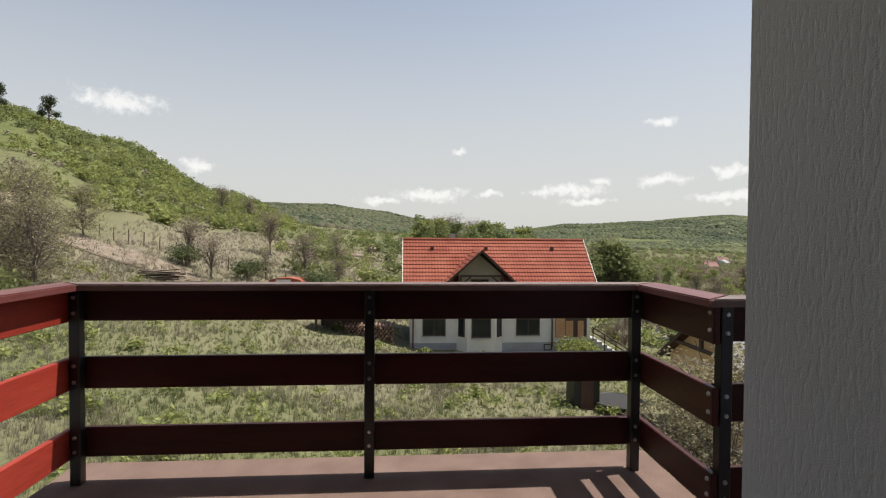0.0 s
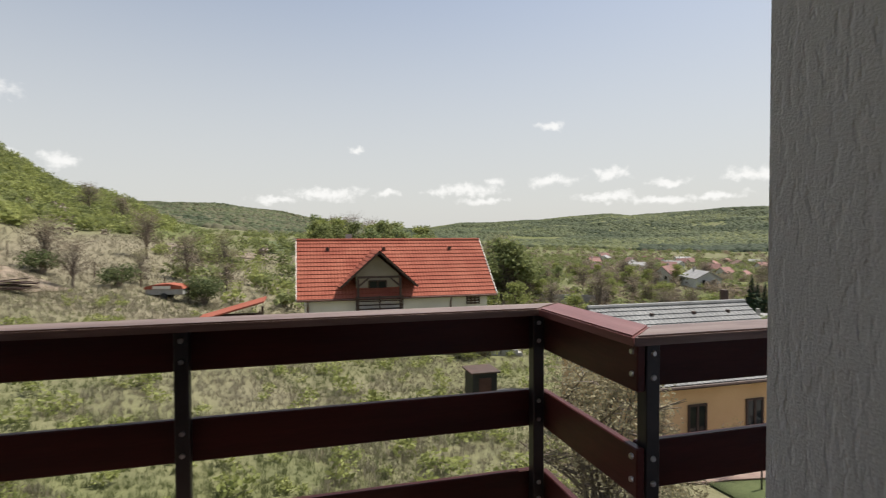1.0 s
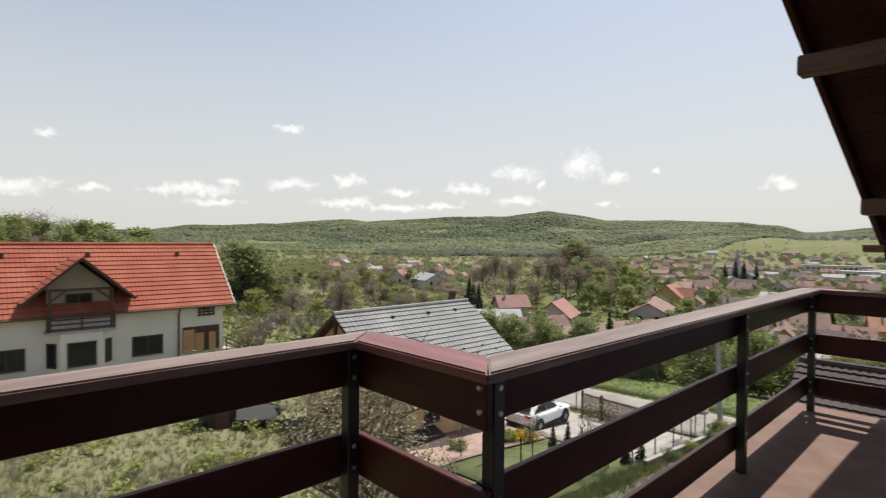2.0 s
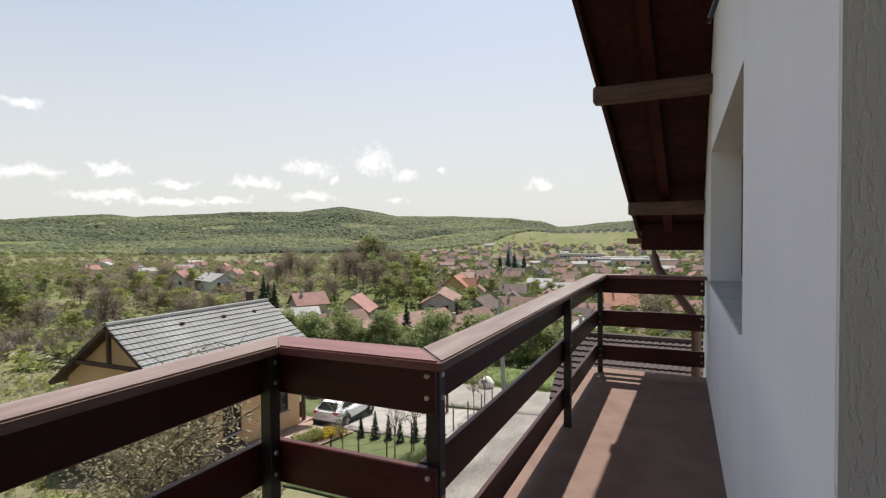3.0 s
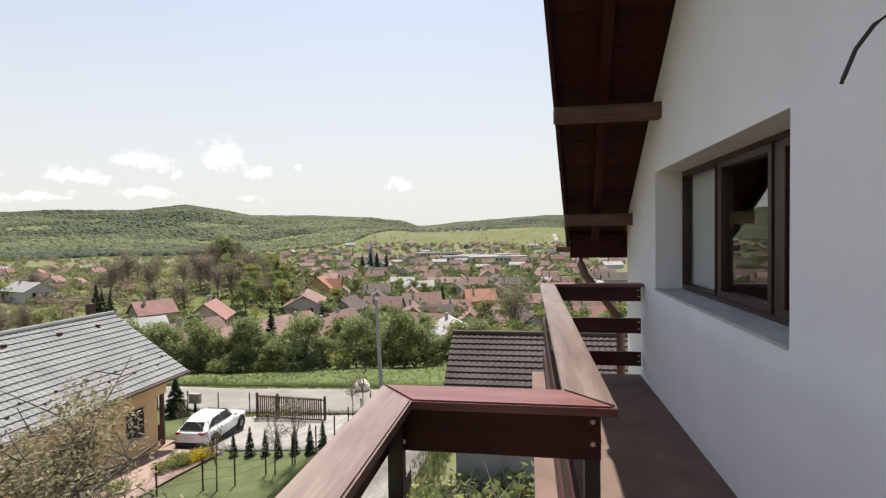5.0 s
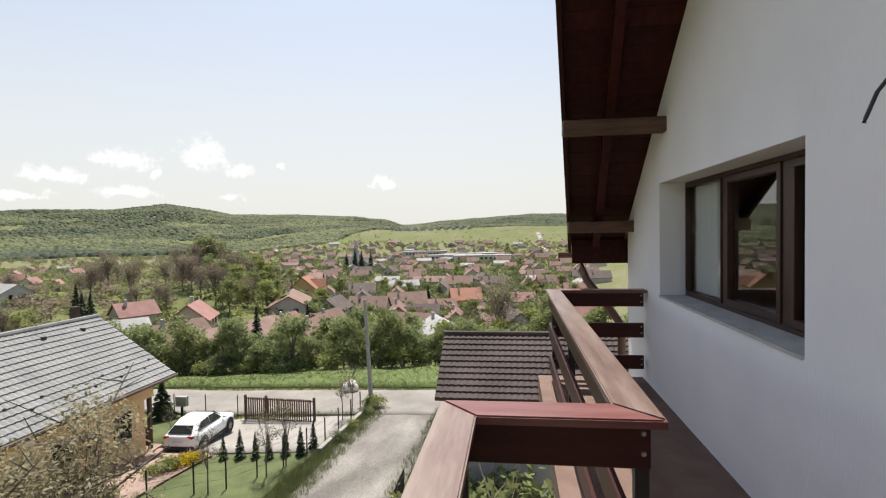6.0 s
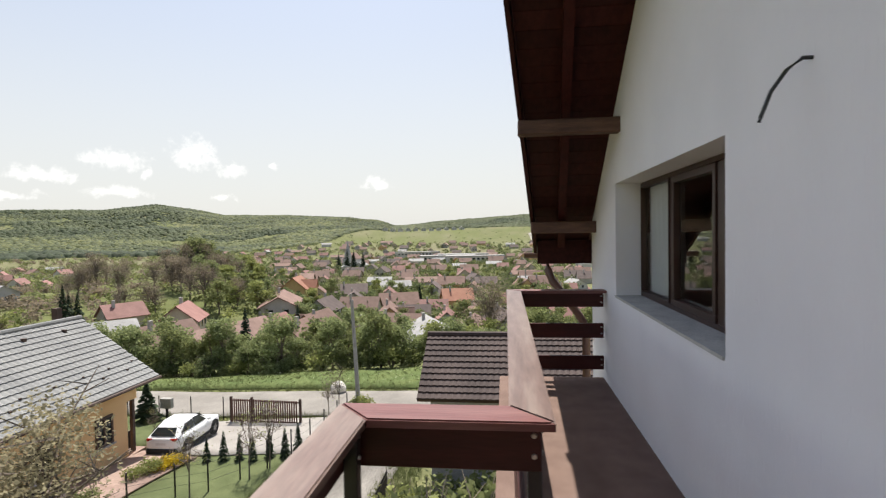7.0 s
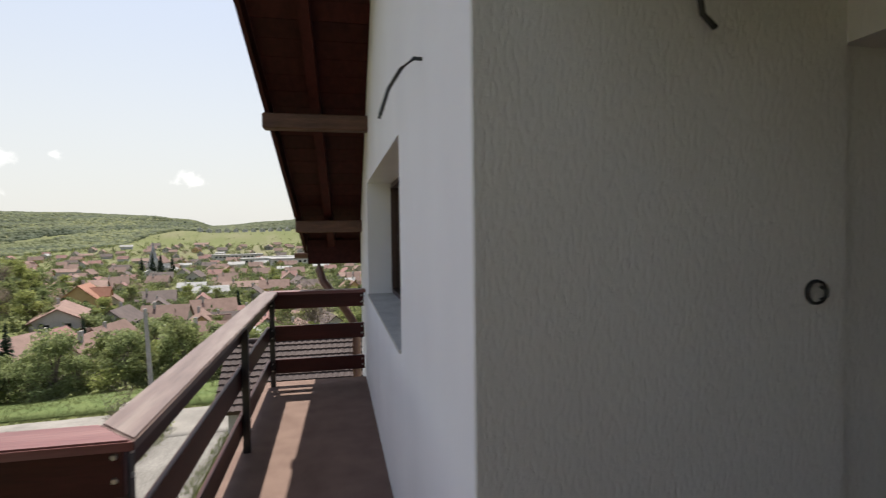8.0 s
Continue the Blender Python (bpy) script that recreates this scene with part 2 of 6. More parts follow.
# ---- ground ----
RADII = (6, 25, 45, 80, 150, 260, 500, 900)
RELIEF = {
    -36: (-5, -4.8, -2.6, 2.2, 21, 48, 55, 62), -28: (-5, -5, -3.2, 0.6, 14, 40, 44, 52), -19: (-5, -5.6, -4.5, -1.8, 5, 20, 16, 40),
    -8: (-5, -6.5, -6.6, -4.4, -1, 2, 10, 40), 2: (-5, -7, -8.3, -6.0, -1, 1, 0, 20), 12: (-5, -7.5, -8.5, -8, -2, -3, -12, 0),
    25: (-5.5, -8, -9.3, -11, -12, -15, -18, -12), 45: (-5.8, -8.3, -9.8, -14, -10.5, -18, -20, -17),
    58: (-6, -8.6, -10.2, -15, -7, -18, -21, -16), 75: (-6, -8.7, -10.2, -16, -19, -21, -22, 3), 95: (-6, -8.5, -10.2, -16, -19, -21, -22, -5)}
SKYLINE = ((-60, 5.0), (-36, 5.0), (-20, 3.6), (-13, 3.4), (-7, 3.0), (0.3, 2.1), (7, 1.2), (13, 0.9), (17, 1.5), (26, 1.85), (31, 2.25), (33, 2.4), (35, 2.2), (42, 2.6), (45, 2.8), (50, 2.85),
           (54.5, 3.4), (57, 3.05), (60.5, 2.4), (67, 2.35), (73, 2.05), (76, 1.6), (77.6, 1.05), (79, 1.15), (82, 1.45), (92, 2.05), (120, 1.6))
SPECIAL = sorted(RELIEF)
BACK = (-5, -4, -3, 0, 6, 12, 20, 30)
LOGR = np.log(RADII)


def polar(az, r):
    return r * math.sin(radians(az)), r * math.cos(radians(az))


def skyline(az):
    return float(np.interp(az, [a for a, _ in SKYLINE], [e for _, e in SKYLINE]))


def row_at(az):
    if az > 95 or az < -36:
        edge, span = (95, az - 95) if az > 95 else (-36, -36 - az)
        k = min(1.0, span / 70)
        return [a * (1 - k) + b * k for a, b in zip(RELIEF[edge], BACK)]
    i = max(j for j, a in enumerate(SPECIAL[:-1]) if a <= az)
    a0, a1 = SPECIAL[i], SPECIAL[i + 1]
    k = (az - a0) / (a1 - a0)
    k = k * k * (3 - 2 * k)
    return [p * (1 - k) + q * k for p, q in zip(RELIEF[a0], RELIEF[a1])]


def gz(x, y):
    """The height of the ground at a place."""
    r = max(math.hypot(x, y), 6.0)
    az = math.degrees(math.atan2(x, y))
    z = float(np.interp(math.log(r), LOGR, row_at(az)))
    if r > 700:
        top = 1.3 - 9.0 + 1800 * math.tan(radians(skyline(az)))
        k = min(1.0, (r - 700) / 1100)
        k = k * k * (3 - 2 * k)
        z = z * (1 - k) + top * k
        z += 46 * k * (1 - k) * (noise.noise((x * .0045, y * .0045, 6.2)) + .6 * noise.noise((x * .011, y * .011, 2.2))) * (1 if az < 77 else max(0.2, 1 - (az - 77) / 3))
        if r > 1800:
            z -= (r - 1800) * 0.05
    amp = min(6.0, max(0.0, (r - 25) * 0.012))
    if amp:
        s = 0.6 / (amp + 4)
        z += amp * 0.5 * noise.noise((x * s * 0.2, y * s * 0.2, 3.1))
    if -9 < x < 6.5 and -12 < y < 3:
        z = min(z, -5.2)
    return z


def build_ground():
    rs = [2.0 * 1.085 ** i for i in range(90)]
    azs = list(np.arange(-62, 116, 0.8)) + list(np.arange(116, 298, 4.0))
    verts, faces = [(0, 0, -5.2)], []
    for r in rs:
        for a in azs:
            x, y = r * math.sin(radians(a)), r * math.cos(radians(a))
            verts.append((x, y, gz(x, y)))
    k = len(azs)
    for i in range(k):
        faces.append((0, 1 + (i + 1) % k, 1 + i))
    for j in range(len(rs) - 1):
        for i in range(k):
            p, q = 1 + j * k + i, 1 + j * k + (i + 1) % k
            faces.append((p, q, q + k, p + k))
    me = bpy.data.meshes.new("ground")
    me.from_pydata(verts, [], faces)
    dry = me.attributes.new("dry", "FLOAT", "POINT")
    vals = []
    for x, y, z in verts:
        r, az = math.hypot(x, y), math.degrees(math.atan2(x, y))
        d = 0.35 + 0.5 * noise.noise((x * 0.05, y * 0.05, 0)) + 0.25 * noise.noise((x * 0.2, y * 0.2, 5))
        d += 0.6 * max(0.0, min(1.0, (8 - az) / 14)) * max(0.0, min(1.0, (r - 36) / 14)) * max(0.0, min(1.0, (135 - max(0.0, -az - 10) * 2.2 - r) / 20))
        if az < -10 and r > 140:
            d -= 0.8
        if az > 30 and 33 < r < 60:
            d -= 0.6
        if 40 < az < 63 and 100 < r < 190:
            d -= 0.7
        if r > 300:
            d += (-0.2 if r > 650 else 0.0) + 0.3 * noise.noise((x * 0.008, y * 0.008, 2))
        vals.append(min(1.0, max(0.0, d)))
    dry.data.foreach_set("value", vals)
    me.materials.append(M_GRASS)
    for p in me.polygons:
        p.use_smooth = True
    return tagged(new("ground", me), "rough spring grassland with dry tufts and slopes", "ground", kind="structure")


def grass_material():
    m = material("meadow_ground", (0.092, 0.108, 0.04), (0.142, 0.152, 0.06), rough=0.95, scale=0.35, bump=0.06, fine=5, spec=0.1)
    n, l = m.node_tree.nodes, m.node_tree.links
    at = n.new("ShaderNodeAttribute")
    at.attribute_name = "dry"
    tan = n.new("ShaderNodeValToRGB")
    tan.color_ramp.elements[0].color, tan.color_ramp.elements[1].color = (0.15, 0.13, 0.09, 1), (0.26, 0.225, 0.16, 1)
    src = [k for k in n if k.bl_idname == "ShaderNodeTexNoise"][1]
    l.new(src.outputs["Fac"], tan.inputs["Fac"])
    bs = n["Principled BSDF"]
    old = bs.inputs["Base Color"].links[0].from_socket
    mx = n.new("ShaderNodeMix")
    mx.data_type = "RGBA"
    ad = n.new("ShaderNodeMath")
    ad.operation, ad.use_clamp = "MULTIPLY_ADD", True
    ad.inputs[1].default_value, ad.inputs[2].default_value = 0.9, 0.0
    l.new(at.outputs["Fac"], ad.inputs[0])
    l.new(ad.outputs[0], mx.inputs["Factor"])
    l.new(old, mx.inputs["A"])
    l.new(tan.outputs[0], mx.inputs["B"])
    l.new(mx.outputs["Result"], bs.inputs["Base Color"])
    return m


M_GRASS = grass_material()
build_ground()


# ---- the house with the balcony ----
def soffit_z(x):
    return 2.90 - 0.78 * (abs(x + 1.0) - 4.84)


def verge_y(x):
    return 0.92 - 0.133 * (abs(x + 1.0) - 4.84)


def build_own_walls():
    # long wall, with the window opening right through
    bm = bmesh.new()
    top = lambda x: soffit_z(x) + 0.05
    prism(bm, [(0.02, -6), (1.425, -6), (1.425, top(1.425)), (0.02, top(0.02))], "y", -0.3, 0)
    prism(bm, [(3.98, -6), (5.4, -6), (5.4, top(5.4)), (3.98, top(3.98))], "y", -0.3, 0)
    prism(bm, [(1.425, -6), (3.98, -6), (3.98, 1.0), (1.425, 1.0)], "y", -0.3, 0)
    prism(bm, [(1.425, 2.09), (3.98, 2.09), (3.98, top(3.98)), (1.425, top(1.425))], "y", -0.3, 0)
    tagged(part("wall_north", bm, M_PLASTER), "white scratched-plaster gable wall with a window", "wall", kind="structure")
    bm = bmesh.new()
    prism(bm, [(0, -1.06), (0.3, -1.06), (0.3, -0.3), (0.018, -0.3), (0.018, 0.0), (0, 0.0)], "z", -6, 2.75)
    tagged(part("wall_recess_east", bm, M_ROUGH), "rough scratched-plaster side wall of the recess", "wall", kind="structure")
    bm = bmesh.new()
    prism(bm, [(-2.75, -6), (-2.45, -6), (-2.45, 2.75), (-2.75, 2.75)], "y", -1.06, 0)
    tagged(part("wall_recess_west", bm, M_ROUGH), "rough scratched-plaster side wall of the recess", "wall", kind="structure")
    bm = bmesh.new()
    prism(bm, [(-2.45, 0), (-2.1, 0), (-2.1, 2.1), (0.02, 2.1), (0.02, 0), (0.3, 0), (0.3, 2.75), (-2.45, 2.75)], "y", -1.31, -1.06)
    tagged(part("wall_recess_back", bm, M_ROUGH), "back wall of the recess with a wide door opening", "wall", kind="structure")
    bm = bmesh.new()
    prism(bm, [(-2.75, 2.75), (0, 2.75), (0, top(0)), (-1, top(-1)), (-2.75, top(-2.75))], "y", -0.3, 0)
    box(bm, -2.75, 0.0, -0.3, -0.004, -6, -0.205)
    prism(bm, [(-7.4, -6), (-2.75, -6), (-2.75, top(-2.75)), (-7.4, top(-7.4))], "y", -0.3, 0)
    tagged(part("wall_gable", bm, M_PLASTER), "white plaster gable above the recess", "wall", kind="structure")
    # out of view: height and dark boards chosen to dim the recess walls
    bm = bmesh.new()
    box(bm, -2.45, 0, -1.06, 0.0, 2.42, 2.74)
    tagged(part("ceiling_recess", bm, M_SOFFIT), "unseen recess ceiling, set low and dark to dim the walls", "ceiling", kind="structure")
    # the room behind and the walls that close the house
    bm = bmesh.new()
    box(bm, -2.75, 5.1, -5.0, -1.31, -0.18, 0.0)
    tagged(part("floor_room", bm, M_FLOOR), "plain floor of the room behind", "floor", kind="structure")
    bm = bmesh.new()
    box(bm, -2.75, 5.1, -5.0, -1.31, 2.75, 2.9)
    box(bm, 0.3, 5.1, -1.31, -0.3, 2.75, 2.9)
    tagged(part("ceiling_room", bm, M_ROOM), "plain ceiling of the room behind", "ceiling", kind="structure")
    bm = bmesh.new()
    box(bm, -2.75, 5.1, -5.25, -5.0, -6, 2.9)
    box(bm, -2.9, -2.75, -5.0, -1.31, -6, 2.9)
    box(bm, 5.1, 5.4, -9.0, -0.3, -6, 1.6)
    box(bm, -7.4, -7.1, -9.0, -0.3, -6, 1.6)
    box(bm, -7.1, 5.1, -9.0, -8.7, -6, 1.6)
    tagged(part("wall_rear", bm, M_ROOM), "plain plaster walls that close the house", "wall", kind="structure")
    bm = bmesh.new()
    box(bm, 0.3, 5.1, -1.31, -0.3, -0.18, 0.0)
    tagged(part("floor_side_room", bm, M_FLOOR), "plain floor behind the window", "floor", kind="structure")


build_own_walls()


def build_slab():
    bm = bmesh.new()
    prism(bm, [(-2.5, -1.31), (0, -1.31), (0, 0), (4.68, 0), (4.68, 1.15), (0.66, 1.15), (0.66, 1.86), (-2.5, 1.86)], "z", -0.2, 0)
    tagged(part("balcony_floor", bm, M_FLOOR), "reddish-brown screed balcony floor", "floor", kind="structure")


build_slab()


def build_own_roof():
    for s, name in ((1, "roof_east"), (-1, "roof_west")):
        bm = bmesh.new()
        xs = [-1.0, -1.0 + s * 6.75]
        vs = []
        for dz in (0.05, 0.24):
            for x in xs:
                for y in (verge_y(x), -9.6):
                    vs.append(bm.verts.new((x, y, soffit_z(x) + dz)))
        for q in ((0, 1, 3, 2), (4, 6, 7, 5), (0, 4, 5, 1), (2, 3, 7, 6), (0, 2, 6, 4), (1, 5, 7, 3)):
            bm.faces.new([vs[i] for i in q])
        bmesh.ops.recalc_face_normals(bm, faces=bm.faces)
        tagged(part(name, bm, M_TILE_OWN), "dark brown roof slope with a wide verge overhang", "roof", kind="structure")
    # boarding under the verge, boards across the slope
    lining = thing("soffit_lining", (0, 0, 0), "dark red-brown stained board lining under the roof", "soffit", kind="structure")
    x = -0.9
    while x < 5.7:
        bm = bmesh.new()
        x2 = min(x + 0.135, 5.74)
        v = [bm.verts.new(p) for p in ((x, 0, soffit_z(x) + 0.03), (x2, 0, soffit_z(x2) + 0.03), (x2, verge_y(x2) - 0.03, soffit_z(x2) + 0.03), (x, verge_y(x) - 0.03, soffit_z(x) + 0.03))]
        w = [bm.verts.new(p.co + Vector((0, 0, 0.018))) for p in v]
        bm.faces.new(v), bm.faces.new(w[::-1])
        for i in range(4):
            bm.faces.new((v[i], w[i], w[(i + 1) % 4], v[(i + 1) % 4]))
        bmesh.ops.recalc_face_normals(bm, faces=bm.faces)
        part("board", bm, M_SOFFIT, lining)
        x += 0.14

    def slope_beam(name, off, half, drop, up, label, x0=-1.0, x1=5.74):
        bm = bmesh.new()
        vs = [bm.verts.new((x, verge_y(x) * off + d, soffit_z(x) + z)) for x in (x0, x1) for d in (-half, half) for z in (drop, up)]
        for q in ((0, 1, 3, 2), (4, 6, 7, 5), (0, 4, 5, 1), (2, 3, 7, 6), (0, 2, 6, 4), (1, 5, 7, 3)):
            bm.faces.new([vs[i] for i in q])
        bmesh.ops.recalc_face_normals(bm, faces=bm.faces)
        tagged(part(name, bm, M_SOFFIT), label, "rafter", kind="structure")
    slope_beam("barge_board", 1.0, 0.02, -0.12, 0.26, "dark stained barge board along the verge")
    slope_beam("verge_rafter", 0.52, 0.045, -0.10, 0.028, "dark stained rafter under the verge")
    for x, z in ((3.80, 2.69), (5.13, 1.755), (2.3, 3.80)):
        bm = bmesh.new()
        box(bm, x - 0.07, x + 0.07, -0.05, verge_y(x) + 0.01, z - 0.14, z, bevel=0.012)
        tagged(part("purlin_beam", bm, M_BEAM), "rough brown timber purlin end jutting from the wall", "beam", "purlin ends")
    # eave: fascia, gutter and the bent downpipe
    tagged(box_part("fascia", (5.60, 5.64, -9.0, verge_y(5.6) - 0.03, 1.22, 1.52), M_SOFFIT), "dark stained eave fascia board", "fascia", kind="structure")
    gut = thing("gutter", (5.72, 0, 1.36), "brown metal half-round eave gutter with downpipe", "gutter")
    bm = bmesh.new()
    sec = [(0.07 * math.cos(radians(a)), 0.07 * math.sin(radians(a))) for a in range(180, 361, 20)]
    ring = [[bm.verts.new((u, y, v)) for u, v in sec] for y in (-9.0, 0.82)]
    for i in range(len(sec) - 1):
        bm.faces.new((ring[0][i], ring[0][i + 1], ring[1][i + 1], ring[1][i]))
    bm.faces.new(ring[1])
    ch = part("channel", bm, M_PIPE, gut, smooth=True)
    md = ch.modifiers.new("thick", "SOLIDIFY")
    md.thickness = 0.004
    bm = bmesh.new()
    tube(bm, [(0, .52, -.08), (-.02, .52, -.22), (-.12, .47, -.36), (-.22, .2, -.72), (-.26, .10, -.88), (-.26, .07, -1.05), (-.26, .07, -6.2)], 0.05, 10)
    part("downpipe", bm, M_PIPE, gut, smooth=True)


build_own_roof()


def build_window():
    win = thing("window_1", (0, 0, 0), "brown three-light window set deep in the wall", "window", kind="structure")
    y0, y1 = -0.296, -0.236
    bm = bmesh.new()
    for d in ((1.425, 3.98, y0, y1, 1.0, 1.04), (1.425, 3.98, y0, y1, 2.05, 2.09), (1.425, 1.465, y0, y1, 1.04, 2.05), (3.94, 3.98, y0, y1, 1.04, 2.05),
              (3.00, 3.075, y0, y1, 1.04, 2.05), (2.03, 2.14, y0, y1, 1.04, 2.05)):
        box(bm, *d, bevel=0.006)
    part("window_frame", bm, M_WFRAME, win)
    for a, b, f in ((3.075, 3.94, .012), (2.14, 3.00, .05), (1.465, 2.03, .05)):
        bm = bmesh.new()
        t0, t1 = 1.043 + f, 2.047 - f
        for d in ((a + .003, b - .003, y0 + .01, y1 + .012, 1.043, t0), (a + .003, b - .003, y0 + .01, y1 + .012, t1, 2.047), (a + .003, a + f, y0 + .01, y1 + .012, t0, t1), (b - f, b - .003, y0 + .01, y1 + .012, t0, t1)):
            box(bm, *d, bevel=0.003)
        sash = part("sash", bm, M_WFRAME, win)
        pane = box_part("pane", (a + f - .008, b - f + .008, -0.272, -0.266, t0 - .008, t1 + .008), M_GLASS, sash, "clear reflecting pane")
        pane.visible_shadow = False
    tagged(box_part("window_sill", (1.43, 3.975, -0.234, 0.012, 0.985, 1.004), M_SILL, None), "grey plaster window ledge", "sill", kind="structure")
    blind = thing("roller_blind", (3.5, -0.33, 1.05), "pale drawn blind behind the window", "blind")
    bm = bmesh.new()
    k = 18
    lo = [bm.verts.new((-0.42 + 0.84 * i / k, 0.012 * math.sin(i * 2.1), 0)) for i in range(k + 1)]
    hi = [bm.verts.new((-0.42 + 0.84 * i / k, 0.012 * math.sin(i * 2.1 + .3), 1.0)) for i in range(k + 1)]
    for i in range(k):
        bm.faces.new((lo[i], lo[i + 1], hi[i + 1], hi[i]))
    ob = part("fabric", bm, M_BLIND, blind)
    ob.modifiers.new("thick", "SOLIDIFY").thickness = 0.004


build_window()


# ---- railing ----
BOARDS = ((0.81, 0.967), (0.47, 0.63), (0.125, 0.275))


def bolt(parent, x, y, z, axis):
    bm = bmesh.new()
    bmesh.ops.create_cone(bm, cap_ends=True, segments=8, radius1=0.011, radius2=0.008, depth=0.008)
    bmesh.ops.transform(bm, matrix={"x+": pose(x, y, z, 0, 90), "x-": pose(x, y, z, 0, -90), "y-": pose(x, y, z, 90), "y+": pose(x, y, z, -90)}[axis], verts=bm.verts)
    part("bolt", bm, M_BOLT, parent)


def cap(parent, pts, mat):
    bm = bmesh.new()
    prism(bm, pts, "z", 0.968, 1.0)
    bmesh.ops.bevel(bm, geom=[e for e in bm.edges if abs(e.verts[0].co.z - e.verts[1].co.z) < 1e-4 and e.verts[0].co.z > 0.99], offset=0.006, segments=2, affect="EDGES")
    return part("cap_rail", bm, mat, parent, "weathered stained handrail board")


def post(parent, x, y, faces=(), w=0.05):
    p = box_part("post", (x, x + w, y, y + w, 0, 0.968), M_STEEL, parent, "black painted steel post", bevel=0.003)
    for axis, bx, by in faces:
        for z0, z1 in BOARDS:
            for z in (z0 + 0.045, z1 - 0.035):
                bolt(p, bx, by, z, axis)
    return p


def build_railing():
    g = "balcony railings"
    lab = "mahogany-stained three-board railing on black steel posts"
    front = thing("railing", (0, 0, 0), lab + ", long front run", "railing", g)
    for z0, z1 in BOARDS:
        for a, b in ((-2.36, -0.915), (-0.911, 0.515)):
            box_part("board", (a, b, 1.637, 1.667, z0, z1), M_BOARD, front, bevel=0.004)
    for x in (-2.375, -0.94, 0.463):
        post(front, x, 1.587, [("y-", x + 0.025, 1.585)])
    cap(front, [(-2.312, 1.555), (0.47, 1.555), (0.635, 1.70), (-2.462, 1.70)], M_CAP)
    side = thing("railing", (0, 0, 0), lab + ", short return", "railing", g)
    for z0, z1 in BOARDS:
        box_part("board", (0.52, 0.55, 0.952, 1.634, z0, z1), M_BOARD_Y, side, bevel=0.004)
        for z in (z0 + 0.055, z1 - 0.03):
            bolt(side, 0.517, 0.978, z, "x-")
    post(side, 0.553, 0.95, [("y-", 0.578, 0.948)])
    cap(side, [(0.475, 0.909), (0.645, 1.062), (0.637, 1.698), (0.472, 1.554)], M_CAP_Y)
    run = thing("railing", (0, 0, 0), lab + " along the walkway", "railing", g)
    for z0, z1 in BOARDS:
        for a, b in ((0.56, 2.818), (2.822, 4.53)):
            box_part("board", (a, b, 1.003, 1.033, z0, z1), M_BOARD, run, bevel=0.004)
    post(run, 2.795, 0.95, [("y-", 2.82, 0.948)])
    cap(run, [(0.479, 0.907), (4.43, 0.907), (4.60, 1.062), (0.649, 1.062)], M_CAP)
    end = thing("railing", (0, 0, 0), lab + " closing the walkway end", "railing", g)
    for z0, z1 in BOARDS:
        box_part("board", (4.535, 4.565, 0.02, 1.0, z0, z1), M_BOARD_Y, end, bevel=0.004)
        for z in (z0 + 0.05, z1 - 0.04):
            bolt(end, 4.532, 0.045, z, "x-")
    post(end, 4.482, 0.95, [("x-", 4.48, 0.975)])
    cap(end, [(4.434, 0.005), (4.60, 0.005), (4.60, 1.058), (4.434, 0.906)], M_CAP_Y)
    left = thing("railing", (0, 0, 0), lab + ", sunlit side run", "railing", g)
    # boards coloured as sunlit, far brighter than on the other runs
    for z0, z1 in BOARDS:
        box_part("board", (-2.408, -2.378, 0.03, 1.634, z0, z1), M_BOARD_SUNLIT, left, bevel=0.004)
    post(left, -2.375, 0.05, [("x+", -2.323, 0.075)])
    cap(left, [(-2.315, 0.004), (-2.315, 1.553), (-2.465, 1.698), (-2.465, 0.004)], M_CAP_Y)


build_railing()


def build_cables():
    for pts, lab in (([(.694, -.02, 2.222), (.70, .03, 2.225), (.715, .075, 2.19), (.73, .12, 2.12), (.742, .15, 2.03), (.743, .154, 2.015)], "black electric cable stub hanging from the white wall"),
                     ([(.02, -.53, 2.30), (-.03, -.535, 2.27), (-.05, -.555, 2.2), (-.03, -.585, 2.13), (-.05, -.605, 2.09)], "black electric cable stub on the recess wall")):
        bm = bmesh.new()
        tube(bm, pts, 0.0075, 8)
        tagged(part("cable_stub", bm, M_CABLE, smooth=True), lab, "cable", "cable stubs")
    box_thing = thing("wall_socket_box", (-0.002, -0.96, 1.42), "round black socket box in the recess wall", "socket box")
    bm = bmesh.new()
    prof = [(0.026, -0.002), (0.028, -0.010), (0.033, -0.010), (0.035, 0.0), (0.026, 0.0)]
    rg = [[bm.verts.new((d, r * math.cos(6.2832 * i / 24), r * math.sin(6.2832 * i / 24))) for r, d in prof] for i in range(24)]
    for i in range(24):
        for j in range(5):
            bm.faces.new((rg[i][j], rg[i][(j + 1) % 5], rg[(i + 1) % 24][(j + 1) % 5], rg[(i + 1) % 24][j]))
    bmesh.ops.recalc_face_normals(bm, faces=bm.faces)
    part("rim", bm, M_CABLE, box_thing, "black plastic rim", smooth=True)
    bm = bmesh.new()
    bmesh.ops.create_cone(bm, cap_ends=True, segments=24, radius1=0.027, radius2=0.025, depth=0.004)
    bmesh.ops.transform(bm, matrix=pose(-0.0025, 0, 0, 0, 90), verts=bm.verts)
    part("cover", bm, M_SILL, box_thing, "dusty grey cover")
    bm = bmesh.new()
    tube(bm, [(-0.004, -0.012, 0.014), (-0.02, -0.014, 0.008), (-0.022, -0.012, -0.01), (-0.01, -0.006, -0.02)], 0.005, 6)
    part("wire_end", bm, M_CABLE, box_thing)


build_cables()


